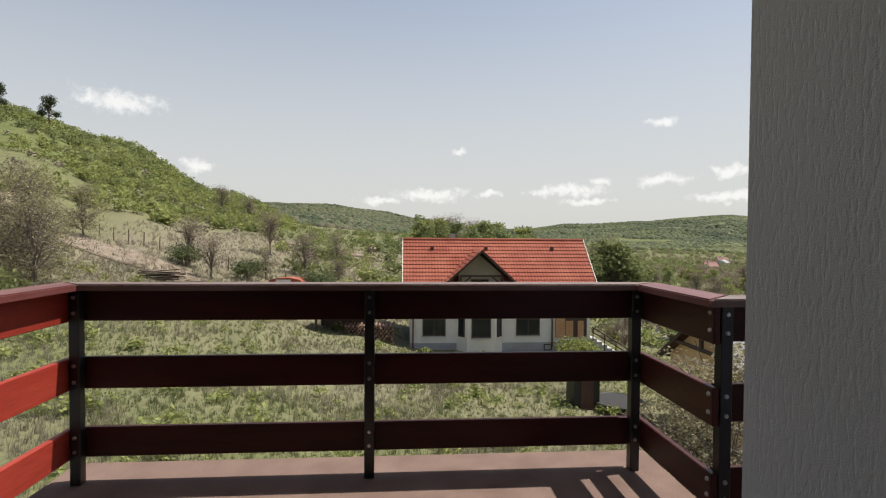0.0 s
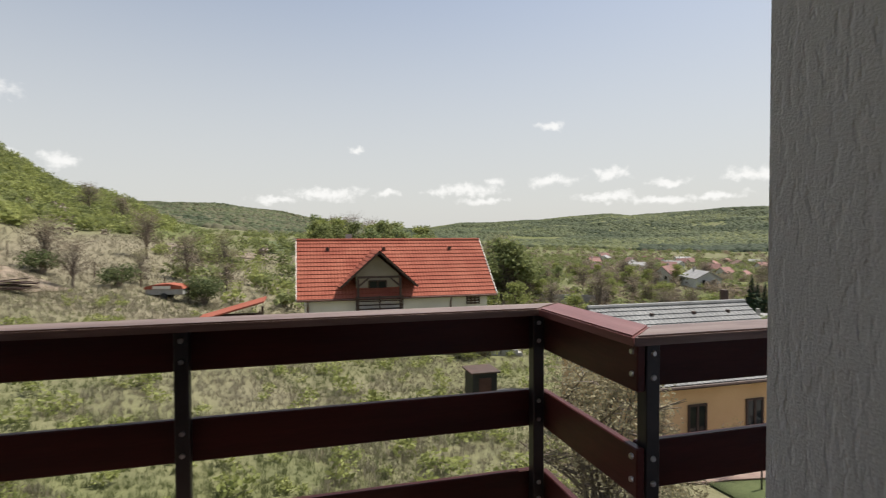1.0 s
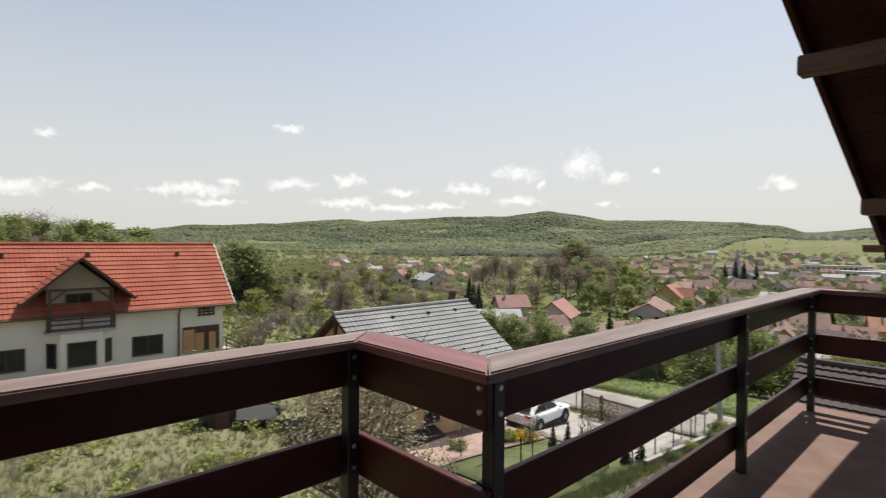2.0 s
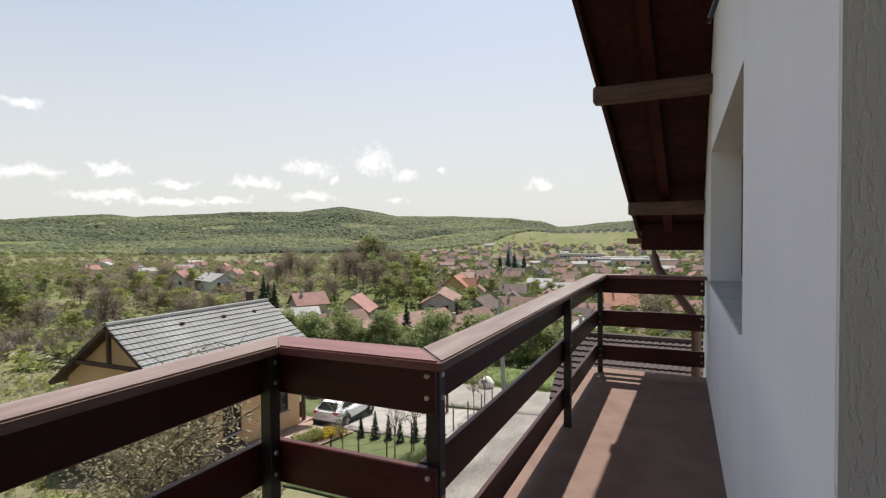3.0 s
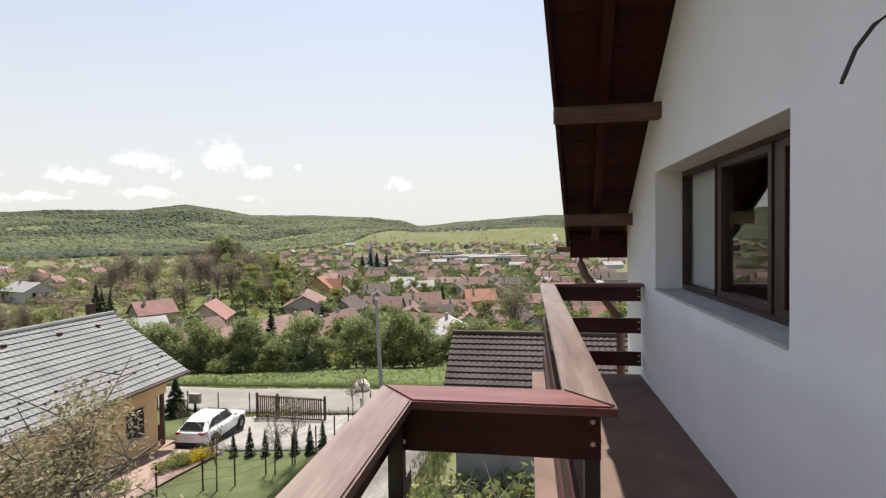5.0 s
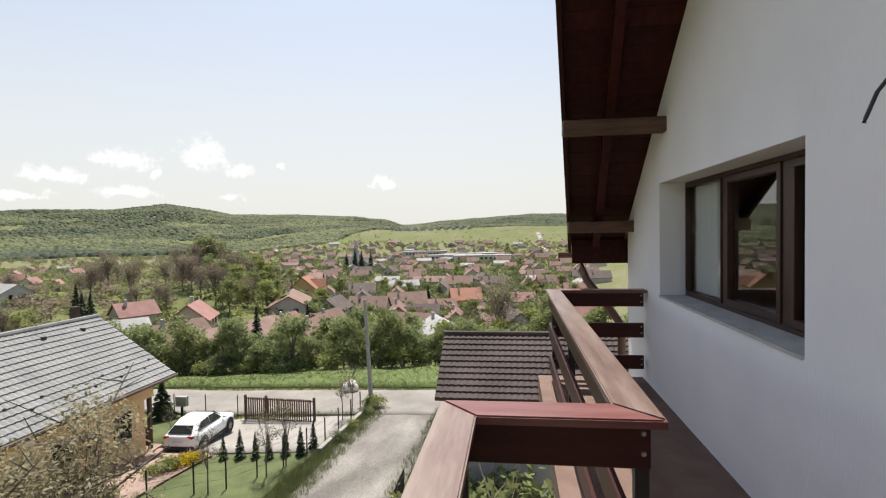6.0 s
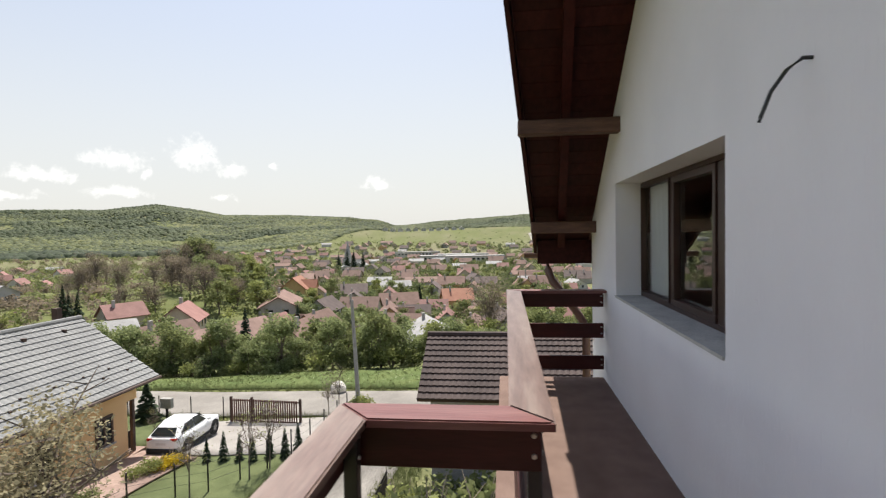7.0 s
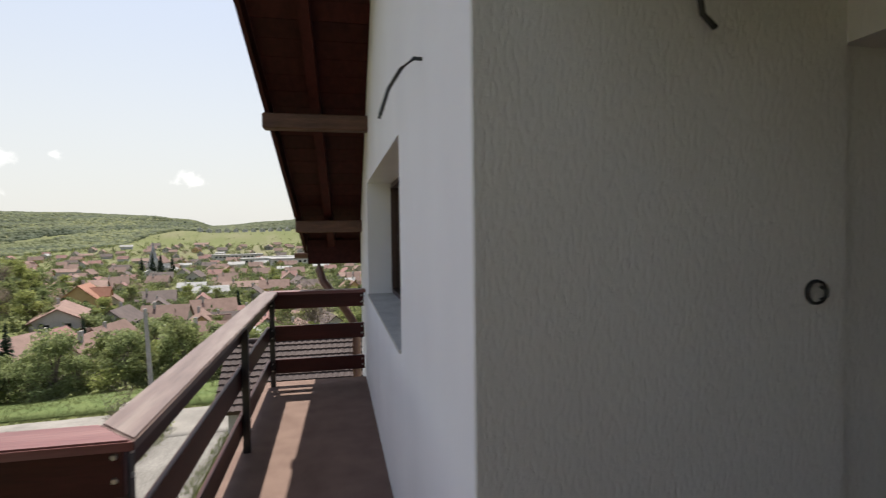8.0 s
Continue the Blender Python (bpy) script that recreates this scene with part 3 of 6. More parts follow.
# ---- roads and paving ----
M_GRAVEL = material("pale_gravel", (0.11, 0.10, 0.088), (0.235, 0.218, 0.195), rough=0.95, scale=0.8, bump=0.03, fine=14, fine_mix=0.5, stretch=(0.35, 1, 1))
M_STREET = material("dusty_street", (0.17, 0.155, 0.137), (0.235, 0.216, 0.192), rough=0.95, scale=0.5, bump=0.01, fine=12, fine_mix=0.4)
M_CONCRETE = material("concrete_paving", (0.235, 0.215, 0.195), (0.30, 0.28, 0.255), rough=0.9, scale=0.9, bump=0.004, fine=18)
M_PAVER = material("brown_paving", (0.24, 0.16, 0.13), (0.31, 0.22, 0.18), rough=0.9, scale=1.5, bump=0.004, fine=12)
M_LAWN = material("mown_lawn", (0.075, 0.092, 0.04), (0.11, 0.128, 0.058), rough=0.95, scale=0.9, bump=0.03, fine=16, spec=0.1)
M_MEADOW = material("lush_meadow", (0.088, 0.122, 0.043), (0.128, 0.156, 0.058), rough=0.95, scale=0.5, bump=0.05, fine=9, spec=0.1)
M_DIRT = material("bare_dirt_track", (0.19, 0.148, 0.105), (0.26, 0.205, 0.15), rough=0.95, scale=0.6, bump=0.03, fine=8)


def sheet(name, corner, mat, label, category, lift=0.06, step=1.0):
    """A four-cornered surface draped over the ground: a, b along one side, d, c along the other."""
    a, b, c, d = (Vector(p) for p in corner)
    nu = max(2, int(max((b - a).length, (c - d).length) / step))
    nv = max(2, int(max((d - a).length, (c - b).length) / step))
    vs, fs = [], []
    for j in range(nv + 1):
        for i in range(nu + 1):
            u, v = i / nu, j / nv
            p = (a * (1 - u) + b * u) * (1 - v) + (d * (1 - u) + c * u) * v
            if 0 < i < nu and (j == 0 or j == nv):
                p = p + Vector((noise.noise((p.x * 0.7, p.y * 0.7, 1)), noise.noise((p.x * 0.7, p.y * 0.7, 9)))) * 0.18
            vs.append((p.x, p.y, gz(p.x, p.y) + lift))
    for j in range(nv):
        for i in range(nu):
            q = j * (nu + 1) + i
            fs.append((q, q + 1, q + nu + 2, q + nu + 1))
    me = bpy.data.meshes.new(name)
    me.from_pydata(vs, [], fs)
    me.materials.append(mat)
    for p in me.polygons:
        p.use_smooth = True
    ob = tagged(new(name, me), label, category, kind="structure")
    sk = ob.modifiers.new("thick", "SOLIDIFY")
    sk.thickness = 0.05
    return ob


sheet("street", ((28.6, -60), (28.6, 70), (34.6, 74), (35.6, -60)), M_STREET, "dusty pale asphalt street along the meadow", "street", 0.07)
sheet("gravel_road", ((5.0, 5.2), (30, 6.1), (30, 10.0), (5.0, 9.6)), M_GRAVEL, "pale gravel lane beside the gardens", "road", 0.10)
sheet("driveway", ((21.8, 10.7), (28.4, 10.8), (27.4, 19.0), (21.4, 18.5)), M_CONCRETE, "pale concrete driveway behind a slatted gate", "driveway", 0.10)
sheet("lawn", ((14.0, 10.8), (21.7, 10.7), (21.3, 15.2), (14.0, 15.4)), M_LAWN, "short mown garden lawn with small conifers", "lawn", 0.09)
sheet("lawn_side", ((22.6, 19.2), (28.2, 19.2), (28.2, 34), (22.6, 34)), M_LAWN, "short mown lawn beside the street fence", "lawn", 0.09)
sheet("garden_path", ((13.0, 15.5), (21.3, 15.5), (21.9, 18.8), (13.0, 18.8)), M_PAVER, "brown paved path along the house front", "path", 0.11)
sheet("meadow_strip", ((36.2, -40), (36.2, 70), (44.5, 74), (44.5, -40)), M_MEADOW, "bright green uncut meadow beyond the street", "meadow", 0.05, 2.0)
sheet("far_road", (polar(93.7, 440), polar(92.4, 920), polar(92.8, 920), polar(94.4, 440)), M_CONCRETE, "pale road running out of the village", "road", 0.5, 12.0)
sheet("dirt_track", ((-58, 70), (-21, 47), (-20, 52.5), (-60, 80)), M_DIRT, "bare dirt track across the slope", "track", 0.10, 1.5)
sheet("ploughed_plot", ((-26, 112), (-6, 104), (-7, 117), (-27, 122)), M_DIRT, "bare ploughed plot on the slope", "plot", 0.15, 2.0)
sheet("green_field", ((-8, 120), (8, 112), (6, 180), (-14, 185)), M_LAWN, "bright green field on the rise", "field", 0.15, 3.0)

# ---- neighbouring houses ----
M_ORANGE = material("orange_red_tile", (0.25, 0.068, 0.043), (0.32, 0.105, 0.066), spec=0.2, rough=0.85, scale=0.6, bump=0.004, fine=10, vary=0.05)
M_GREYTILE = material("silver_grey_tile", (0.185, 0.185, 0.183), (0.25, 0.25, 0.244), spec=0.2, rough=0.8, scale=0.7, bump=0.003, fine=12)
M_BROWNTILE = material("dark_brown_metal_tile", (0.05, 0.036, 0.034), (0.075, 0.054, 0.05), spec=0.2, rough=0.75, scale=0.8, bump=0.002, fine=14)
M_WHITEWALL = material("white_house_render", (0.64, 0.60, 0.53), (0.73, 0.69, 0.62), rough=0.9, scale=0.4, bump=0.003, fine=30)
M_GREYWALL = material("grey_plinth", (0.30, 0.29, 0.28), (0.38, 0.37, 0.35), rough=0.9, scale=0.8, bump=0.004, fine=14)
M_OCHRE = material("ochre_house_render", (0.62, 0.40, 0.20), (0.70, 0.47, 0.25), rough=0.9, scale=0.5, bump=0.003, fine=30)
# beige darkened by hand: the dormer overhang's shade is in this colour
M_GABLE_SHADED = material("shaded_beige_gable_render", (0.30, 0.26, 0.20), (0.38, 0.33, 0.26), rough=0.9, scale=0.6, bump=0.003, fine=20)
M_LOG = material("split_firewood", (0.16, 0.095, 0.065), (0.26, 0.16, 0.11), rough=0.9, scale=3, vary=0.3)
M_DARKWOOD = material("dark_timber", (0.045, 0.025, 0.018), (0.075, 0.042, 0.03), rough=0.7, scale=2, bump=0.003, fine=14)
M_PALEWOOD = material("fresh_pine_board", (0.42, 0.22, 0.10), (0.52, 0.30, 0.15), rough=0.7, scale=1.5, bump=0.002, fine=12)
M_DARKGLASS = material("dark_window_pane", (0.015, 0.018, 0.019), (0.025, 0.03, 0.03), rough=0.06, scale=0.5, spec=0.35)
M_GALV = material("concrete_pole", (0.28, 0.27, 0.25), (0.36, 0.35, 0.33), rough=0.9, scale=3, bump=0.003, fine=25)
M_RUSTWOOD = material("red_brown_slat", (0.075, 0.03, 0.022), (0.11, 0.048, 0.035), rough=0.6, scale=2, bump=0.002, fine=18, vary=0.2)


def tiled_slope(name, parent, a, b, c, d, rows, waves, mat, step=0.035, amp=0.02, label=""):
    """A stepped and waved tile covering on the slope with eave a-b and ridge d-c."""
    a, b, c, d = (Vector(p) for p in (a, b, c, d))
    nrm = (b - a).cross(d - a).normalized()
    nu = waves * 4
    vs, fs = [], []
    for r in range(rows):
        for v, h in ((r / rows - 0.0, step), ((r + 1) / rows, 0.004)):
            for i in range(nu + 1):
                u = i / nu
                p = (a * (1 - u) + b * u) * (1 - v) + (d * (1 - u) + c * u) * v
                w = (0.0, 0.6, 1.0, 0.6)[i % 4]
                vs.append(p + nrm * (h + amp * w))
        base = len(vs) - 2 * (nu + 1)
        for i in range(nu):
            fs.append((base + i, base + i + 1, base + nu + 2 + i, base + nu + 1 + i))
        if r:
            for i in range(nu):
                fs.append((base - nu - 1 + i, base - nu + i, base + i + 1, base + i))
    # front lip
    k = len(vs)
    vs += [vs[i] - nrm * (step + amp) for i in range(nu + 1)]
    for i in range(nu):
        fs.append((k + i, k + i + 1, i + 1, i))
    me = bpy.data.meshes.new(name)
    me.from_pydata([tuple(v) for v in vs], [], fs)
    me.materials.append(mat)
    ob = new(name, me)
    ob.parent = parent
    if label:
        ob["label"] = label
    return ob


def slab(name, parent, a, b, c, d, thick, mat, label=""):
    bm = bmesh.new()
    pts = [Vector(p) for p in (a, b, c, d)]
    nrm = (pts[1] - pts[0]).cross(pts[3] - pts[0]).normalized()
    hi = [bm.verts.new(p) for p in pts]
    lo = [bm.verts.new(p - nrm * thick) for p in pts]
    bm.faces.new(hi), bm.faces.new(lo[::-1])
    for i in range(4):
        bm.faces.new((hi[i], lo[i], lo[(i + 1) % 4], hi[(i + 1) % 4]))
    bmesh.ops.recalc_face_normals(bm, faces=bm.faces)
    return part(name, bm, mat, parent, label)


def front_window(parent, x0, x1, y, z0, z1, frame_mat, lights=2, sill=True):
    """A window in a wall that faces -y: casing, glazing bars, pane, sill."""
    bm = bmesh.new()
    f = 0.09
    box(bm, x0, x1, y - 0.05, y + 0.06, z0, z0 + f)
    box(bm, x0, x1, y - 0.05, y + 0.06, z1 - f, z1)
    box(bm, x0, x0 + f, y - 0.05, y + 0.06, z0 + f, z1 - f)
    box(bm, x1 - f, x1, y - 0.05, y + 0.06, z0 + f, z1 - f)
    for i in range(1, lights):
        m = x0 + (x1 - x0) * i / lights
        box(bm, m - 0.05, m + 0.05, y - 0.05, y + 0.06, z0 + f, z1 - f)
    w = part("window", bm, frame_mat, parent)
    box_part("pane", (x0 + 0.05, x1 - 0.05, y - 0.01, y + 0.01, z0 + 0.05, z1 - 0.05), M_DARKGLASS, w)
    if sill:
        box_part("sill", (x0 - 0.06, x1 + 0.06, y - 0.12, y - 0.052, z0 - 0.06, z0), M_GREYWALL, w)
    return w


def wood_rail(parent, x0, x1, y0, y1, z0, z1, bars=4):
    for i in range(bars):
        z = z0 + (z1 - z0) * i / (bars - 1)
        box_part("rail_board", (x0, x1, y0, y1, z - 0.05, z + 0.05), M_DARKWOOD, parent)
    for x in (x0, (x0 + x1) / 2, x1):
        box_part("rail_post", (x - 0.05, x + 0.05, y0 - 0.02, y1 + 0.02, z0 - 0.15, z1 + 0.1), M_DARKWOOD, parent)


def build_orange_house():
    bx, by, bz = 7.43, 46.0, -8.5
    h = thing("house", (bx, by, bz), "white house with orange-red tiled roof and gabled dormer", "house")
    e, rdg = 4.85, 9.45
    # walls with gables
    bm = bmesh.new()
    box(bm, -7.6, 7.6, -4.0, 4.0, 0.9, 5.3)
    for x in (-7.6, 7.3):
        prism(bm, [(-4.0, 5.3), (4.0, 5.3), (0, 9.2)], "x", x, x + 0.3)
    part("wall", bm, M_WHITEWALL, h)
    box_part("plinth", (-7.65, 7.65, -4.05, 4.05, -1.2, 0.9), M_GREYWALL, h, "grey rendered plinth")
    for s in (-1, 1):
        a, b = (-8.25 * -s, s * 4.6, e), (8.25 * -s, s * 4.6, e)
        c, d = (8.25 * -s, 0, rdg), (-8.25 * -s, 0, rdg)
        slab("roof_deck", h, a, b, c, d, 0.16, M_DARKWOOD, "dark boarded roof edge")
        tiled_slope("roof", h, a, b, c, d, 15, 62, M_ORANGE, step=0.06, label="orange-red tiles in stepped courses")
    bm = bmesh.new()
    tube(bm, [(-8.25, 0, rdg + 0.03), (8.25, 0, rdg + 0.03)], 0.13, 8)
    part("ridge_cap", bm, M_ORANGE, h)
    for x in (-8.31, 8.25):
        for s in (-1, 1):
            q = [(x, s * 4.66, e - .1), (x, s * 4.66, e + .1), (x, 0, rdg + .12), (x, 0, rdg - .08)]
            bm = bmesh.new()
            lo = [bm.verts.new(p) for p in q]
            hi = [bm.verts.new((p[0] + .06, p[1], p[2])) for p in q]
            bm.faces.new(lo), bm.faces.new(hi[::-1])
            for i in range(4):
                bm.faces.new((lo[i], hi[i], hi[(i + 1) % 4], lo[(i + 1) % 4]))
            bmesh.ops.recalc_face_normals(bm, faces=bm.faces)
            part("verge_trim", bm, M_WHITEWALL, h, "pale verge trim")
    box_part("chimney", (-4.0, -3.5, 0.6, 1.1, 8.2, 10.0), M_GREYWALL, h)
    for x in (-5.8, -1.0, 5.0):
        box_part("roof_vent", (x, x + 0.25, -1.0, -0.75, 8.55, 8.85), M_DARKWOOD, h)
    # dormer with gable roof over a balcony
    cx = -1.85
    bm = bmesh.new()
    prism(bm, [(cx - 1.75, 3.7), (cx + 1.75, 3.7), (cx + 1.75, 6.7), (cx, 8.2), (cx - 1.75, 6.7)], "y", -3.9, -0.8)
    part("dormer_wall", bm, M_GABLE_SHADED, h, "beige rendered dormer gable, overhang shade in its colour")
    for s in (-1, 1):
        a, b = (cx + s * 3.15, -5.2, 5.8), (cx + s * 3.15, -2.6, 5.8)
        c, d = (cx, -0.3, 8.65), (cx, -5.2, 8.65)
        if s > 0:
            slab("dormer_deck", h, a, b, c, d, 0.14, M_DARKWOOD)
            tiled_slope("dormer_roof", h, a, b, c, d, 10, 16, M_ORANGE)
        else:
            slab("dormer_deck", h, b, a, d, c, 0.14, M_DARKWOOD)
            tiled_slope("dormer_roof", h, b, a, d, c, 10, 16, M_ORANGE)
    bm = bmesh.new()
    box(bm, cx - 1.75, cx + 1.75, -4.9, -4.75, 6.45, 6.62)
    for s in (-1, 1):
        box(bm, cx + s * 1.7 - 0.08, cx + s * 1.7 + 0.08, -5.0, -4.84, 3.9, 6.45)
        prism(bm, [(cx + s * 1.62, 5.75), (cx + s * 1.62, 5.95), (cx + s * 1.0, 6.45), (cx + s * 0.8, 6.45)], "y", -4.95, -4.85)
    part("dormer_frame", bm, M_DARKWOOD, h, "dark timber posts and braces")
    front_window(h, cx - 0.75, cx + 0.75, -3.94, 3.9, 6.2, M_DARKWOOD, 2, False)
    box_part("balcony_slab", (cx - 1.9, cx + 1.9, -5.05, -4.0, 3.7, 3.87), M_GREYWALL, h)
    wood_rail(h, cx - 1.85, cx + 1.85, -5.05, -4.98, 4.02, 4.95, 4)
    # bay under the balcony
    bm = bmesh.new()
    prism(bm, [(cx - 1.95, -4.0), (cx - 1.15, -5.0), (cx + 1.15, -5.0), (cx + 1.95, -4.0)], "z", -0.6, 3.69)
    part("bay", bm, M_WHITEWALL, h)
    front_window(h, cx - 0.8, cx + 0.8, -5.02, 1.5, 3.1, M_DARKWOOD, 1)
    for s in (-1, 1):
        w = front_window(h, -0.35, 0.35, 0, 1.5, 3.1, M_DARKWOOD, 1, False)
        w.matrix_basis = pose(cx + s * 1.57, -4.53, 0, 0, 0, s * 51)
    front_window(h, -6.6, -4.7, -4.02, 1.5, 2.9, M_DARKWOOD, 2)
    front_window(h, 1.25, 3.25, -4.02, 1.5, 2.9, M_DARKWOOD, 2)
    front_window(h, 3.6, 4.3, -4.02, 0.2, 0.75, M_DARKWOOD, 1, False)
    # lattice opening, open porch drawn as a dark shade panel with fresh boards, downpipe
    bm = bmesh.new()
    for i in range(4):
        box(bm, 5.7, 6.9, -4.09, -4.03, 4.0 + i * 0.22, 4.12 + i * 0.22)
    for i in range(4):
        box(bm, 5.7 + i * 0.37, 5.8 + i * 0.37, -4.12, -4.06, 3.95, 4.85)
    part("lattice", bm, M_DARKWOOD, h, "dark timber lattice opening")
    # flat dark panel on the wall, in place of the porch's shaded depth
    box_part("porch_shade_panel", (4.6, 7.3, -4.06, -3.98, 1.3, 3.2), M_DARKWOOD, h)
    for x0, x1 in ((4.6, 5.4), (5.45, 6.1), (6.5, 7.0)):
        box_part("porch_board", (x0, x1, -4.14, -4.07, 1.3, 3.0 - 0.3 * (x0 > 5.4)), M_PALEWOOD, h, "fresh pine board")
    bm = bmesh.new()
    tube(bm, [(4.3, -4.5, 4.7), (4.3, -4.15, 4.3), (4.3, -4.12, 0.5)], 0.07, 8)
    part("downpipe", bm, M_PIPE, h)
    bm = bmesh.new()
    tube(bm, [(-8.25, -4.68, 4.78), (8.25, -4.68, 4.78)], 0.08, 8)
    part("gutter", bm, M_PIPE, h)
    bm = bmesh.new()
    tube(bm, [(-7.4, -4.5, 4.7), (-7.4, -4.15, 4.3), (-7.4, -4.12, 0.5)], 0.07, 8)
    part("downpipe", bm, M_PIPE, h)
    # outside stair with rail at the east end
    for i in range(7):
        box_part("step", (7.7 + i * 0.45, 8.148 + i * 0.45, -4.2, -3.0, -1.0, 1.2 - i * 0.28), M_GREYWALL, h)
    bm = bmesh.new()
    tube(bm, [(7.7, -4.2, 2.2), (10.9, -4.2, 0.3)], 0.06, 6)
    tube(bm, [(7.7, -4.2, 1.8), (10.9, -4.2, -0.1)], 0.05, 6)
    for i in range(4):
        x = 7.8 + i
        tube(bm, [(x, -4.2, -0.5), (x, -4.2, 2.15 - i * 0.59)], 0.05, 6)
    part("stair_rail", bm, M_DARKWOOD, h)


build_orange_house()


def build_grey_house():
    bx, by, bz = 17.85, 22.4, -8.6
    h = thing("house", (bx, by, bz), "ochre bungalow with silver-grey tiled gable roof", "house")
    e, rdg = 3.45, 6.3
    L0, L1 = -4.75, 4.75
    bm = bmesh.new()
    box(bm, -4.2, 3.2, -3.6, 3.6, -0.8, 3.75)
    box(bm, 3.2, 3.85, -3.6, 3.6, 2.6, 3.75)
    for x in (-4.2, 3.55):
        prism(bm, [(-3.6, 3.75), (3.6, 3.75), (0, 6.1)], "x", x, x + 0.3)
    part("wall", bm, M_OCHRE, h)
    for s in (-1, 1):
        a, b = (L0 * -s, s * 4.16, e), (L1 * -s, s * 4.16, e)
        c, d = (L1 * -s, 0, rdg), (L0 * -s, 0, rdg)
        slab("roof_deck", h, a, b, c, d, 0.14, M_DARKWOOD, "dark boarded roof edge")
        tiled_slope("roof", h, a, b, c, d, 15, 34, M_GREYTILE, step=0.05, amp=0.03, label="silver-grey tiles in stepped courses")
    bm = bmesh.new()
    tube(bm, [(L0, 0, rdg + 0.04), (L1, 0, rdg + 0.04)], 0.12, 8)
    part("ridge_cap", bm, M_GREYTILE, h)
    bm = bmesh.new()
    tube(bm, [(L0, -4.24, e - 0.06), (L1, -4.24, e - 0.06)], 0.08, 8)
    part("gutter", bm, M_DARKWOOD, h)
    for x in (-1.6, 0.9, 3.0):
        box_part("roof_vent", (x, x + 0.16, -0.7, -0.5, 5.85, 6.02), M_DARKWOOD, h)
    for i in range(12):
        x, r = -3.9 + i * 0.74, 3.45 - 0.35 * (i % 2)
        box_part("snow_guard", (x, x + 0.1, -r, -r + 0.07, rdg - r * 0.685 + 0.06, rdg - r * 0.685 + 0.13), M_DARKWOOD, h)
    front_window(h, 1.25, 2.25, -3.62, 1.1, 2.4, M_DARKWOOD, 2, True)
    front_window(h, -1.9, -0.9, -3.62, 1.1, 2.4, M_DARKWOOD, 2, True)
    for y in (-3.5, 3.4):
        box_part("porch_post", (3.68, 3.84, y, y + 0.16, -0.8, 2.6), M_DARKWOOD, h)
    wood_rail(h, 3.66, 3.8, -3.2, 3.2, 0.3, 0.9, 3)
    box_part("porch_step", (3.2, 4.3, -3.7, 3.7, -0.8, 0.05), M_PAVER, h)
    bm = bmesh.new()
    box(bm, L0 + 0.06, L0 + 0.2, -0.09, 0.09, 4.66, rdg - 0.15)
    box(bm, L0 + 0.06, L0 + 0.2, -2.3, 2.3, 4.5, 4.66)
    part("gable_frame", bm, M_DARKWOOD, h, "dark timber gable frame")
    box_part("chimney", (3.9, 4.2, 0.5, 0.8, 5.4, 6.9), M_DARKWOOD, h)
    # low lean-to in front of the wall
    slab("lean_to_roof", h, (-3.9, -5.2, 0.5), (-1.3, -5.2, 0.5), (-1.3, -3.62, 1.0), (-3.9, -3.62, 1.0), 0.08, M_BROWNTILE, "low dark lean-to roof")
    for x in (-3.8, -1.5):
        box_part("lean_to_post", (x, x + 0.1, -5.1, -5.0, -0.4, 0.47), M_DARKWOOD, h)


build_grey_house()


def build_brown_shed():
    h = thing("outbuilding", (18.0, -0.6, -7.9), "grey outbuilding with dark brown metal-tile roof", "outbuilding")
    e, rdg = 4.17, 5.75
    bm = bmesh.new()
    box(bm, -2.35, 2.35, -4.2, 4.2, -0.8, 4.2)
    for y in (-4.2, 3.9):
        prism(bm, [(-2.35, 4.2), (2.35, 4.2), (0, 5.6)], "y", y, y + 0.3)
    part("wall", bm, M_GREYWALL, h)
    for s in (-1, 1):
        a, b = (s * 2.7, -s * 4.6, e), (s * 2.7, s * 4.6, e)
        c, d = (0, s * 4.6, rdg), (0, -s * 4.6, rdg)
        slab("roof_deck", h, a, b, c, d, 0.1, M_DARKWOOD)
        tiled_slope("roof", h, a, b, c, d, 11, 44, M_BROWNTILE, step=0.05, amp=0.026, label="dark brown metal tiles with a soft sheen")
    bm = bmesh.new()
    tube(bm, [(0, -4.6, rdg + 0.03), (0, 4.6, rdg + 0.03)], 0.11, 8)
    part("ridge_cap", bm, M_BROWNTILE, h)


build_brown_shed()


def build_woodshed():
    h = thing("woodshed", (-5.6, 42.5, gz(-5.6, 42.5) - 0.5), "open timber woodshed with stacked logs", "shed")
    slab("roof", h, (-2.4, -1.8, 2.3), (2.4, -1.8, 3.6), (2.4, 1.8, 3.6), (-2.4, 1.8, 2.3), 0.12, M_ORANGE, "orange-red sloping roof sheet")
    for x in (-2.1, 2.1):
        for y in (-1.5, 1.5):
            box_part("post", (x - 0.08, x + 0.08, y - 0.08, y + 0.08, -0.5, 2.27 + 0.55 * (x > 0) + 0.0), M_DARKWOOD, h)
    box_part("back_wall", (-2.1, 2.1, 1.5, 1.6, -0.5, 2.3), M_DARKWOOD, h)
    rng = random.Random(4)
    bm = bmesh.new()
    for i in range(13):
        for j in range(9):
            x, z, r = 0.2 + i * 0.3 + (j % 2) * 0.15, -0.5 + j * 0.2, rng.uniform(0.08, 0.13)
            tube(bm, [(x, -1.3 + rng.uniform(-.15, .1), z), (x, 0.2, z)], r, 6)
    tagged(part("firewood", bm, M_LOG, h, "stacked split firewood"), kind="stuff")


build_woodshed()


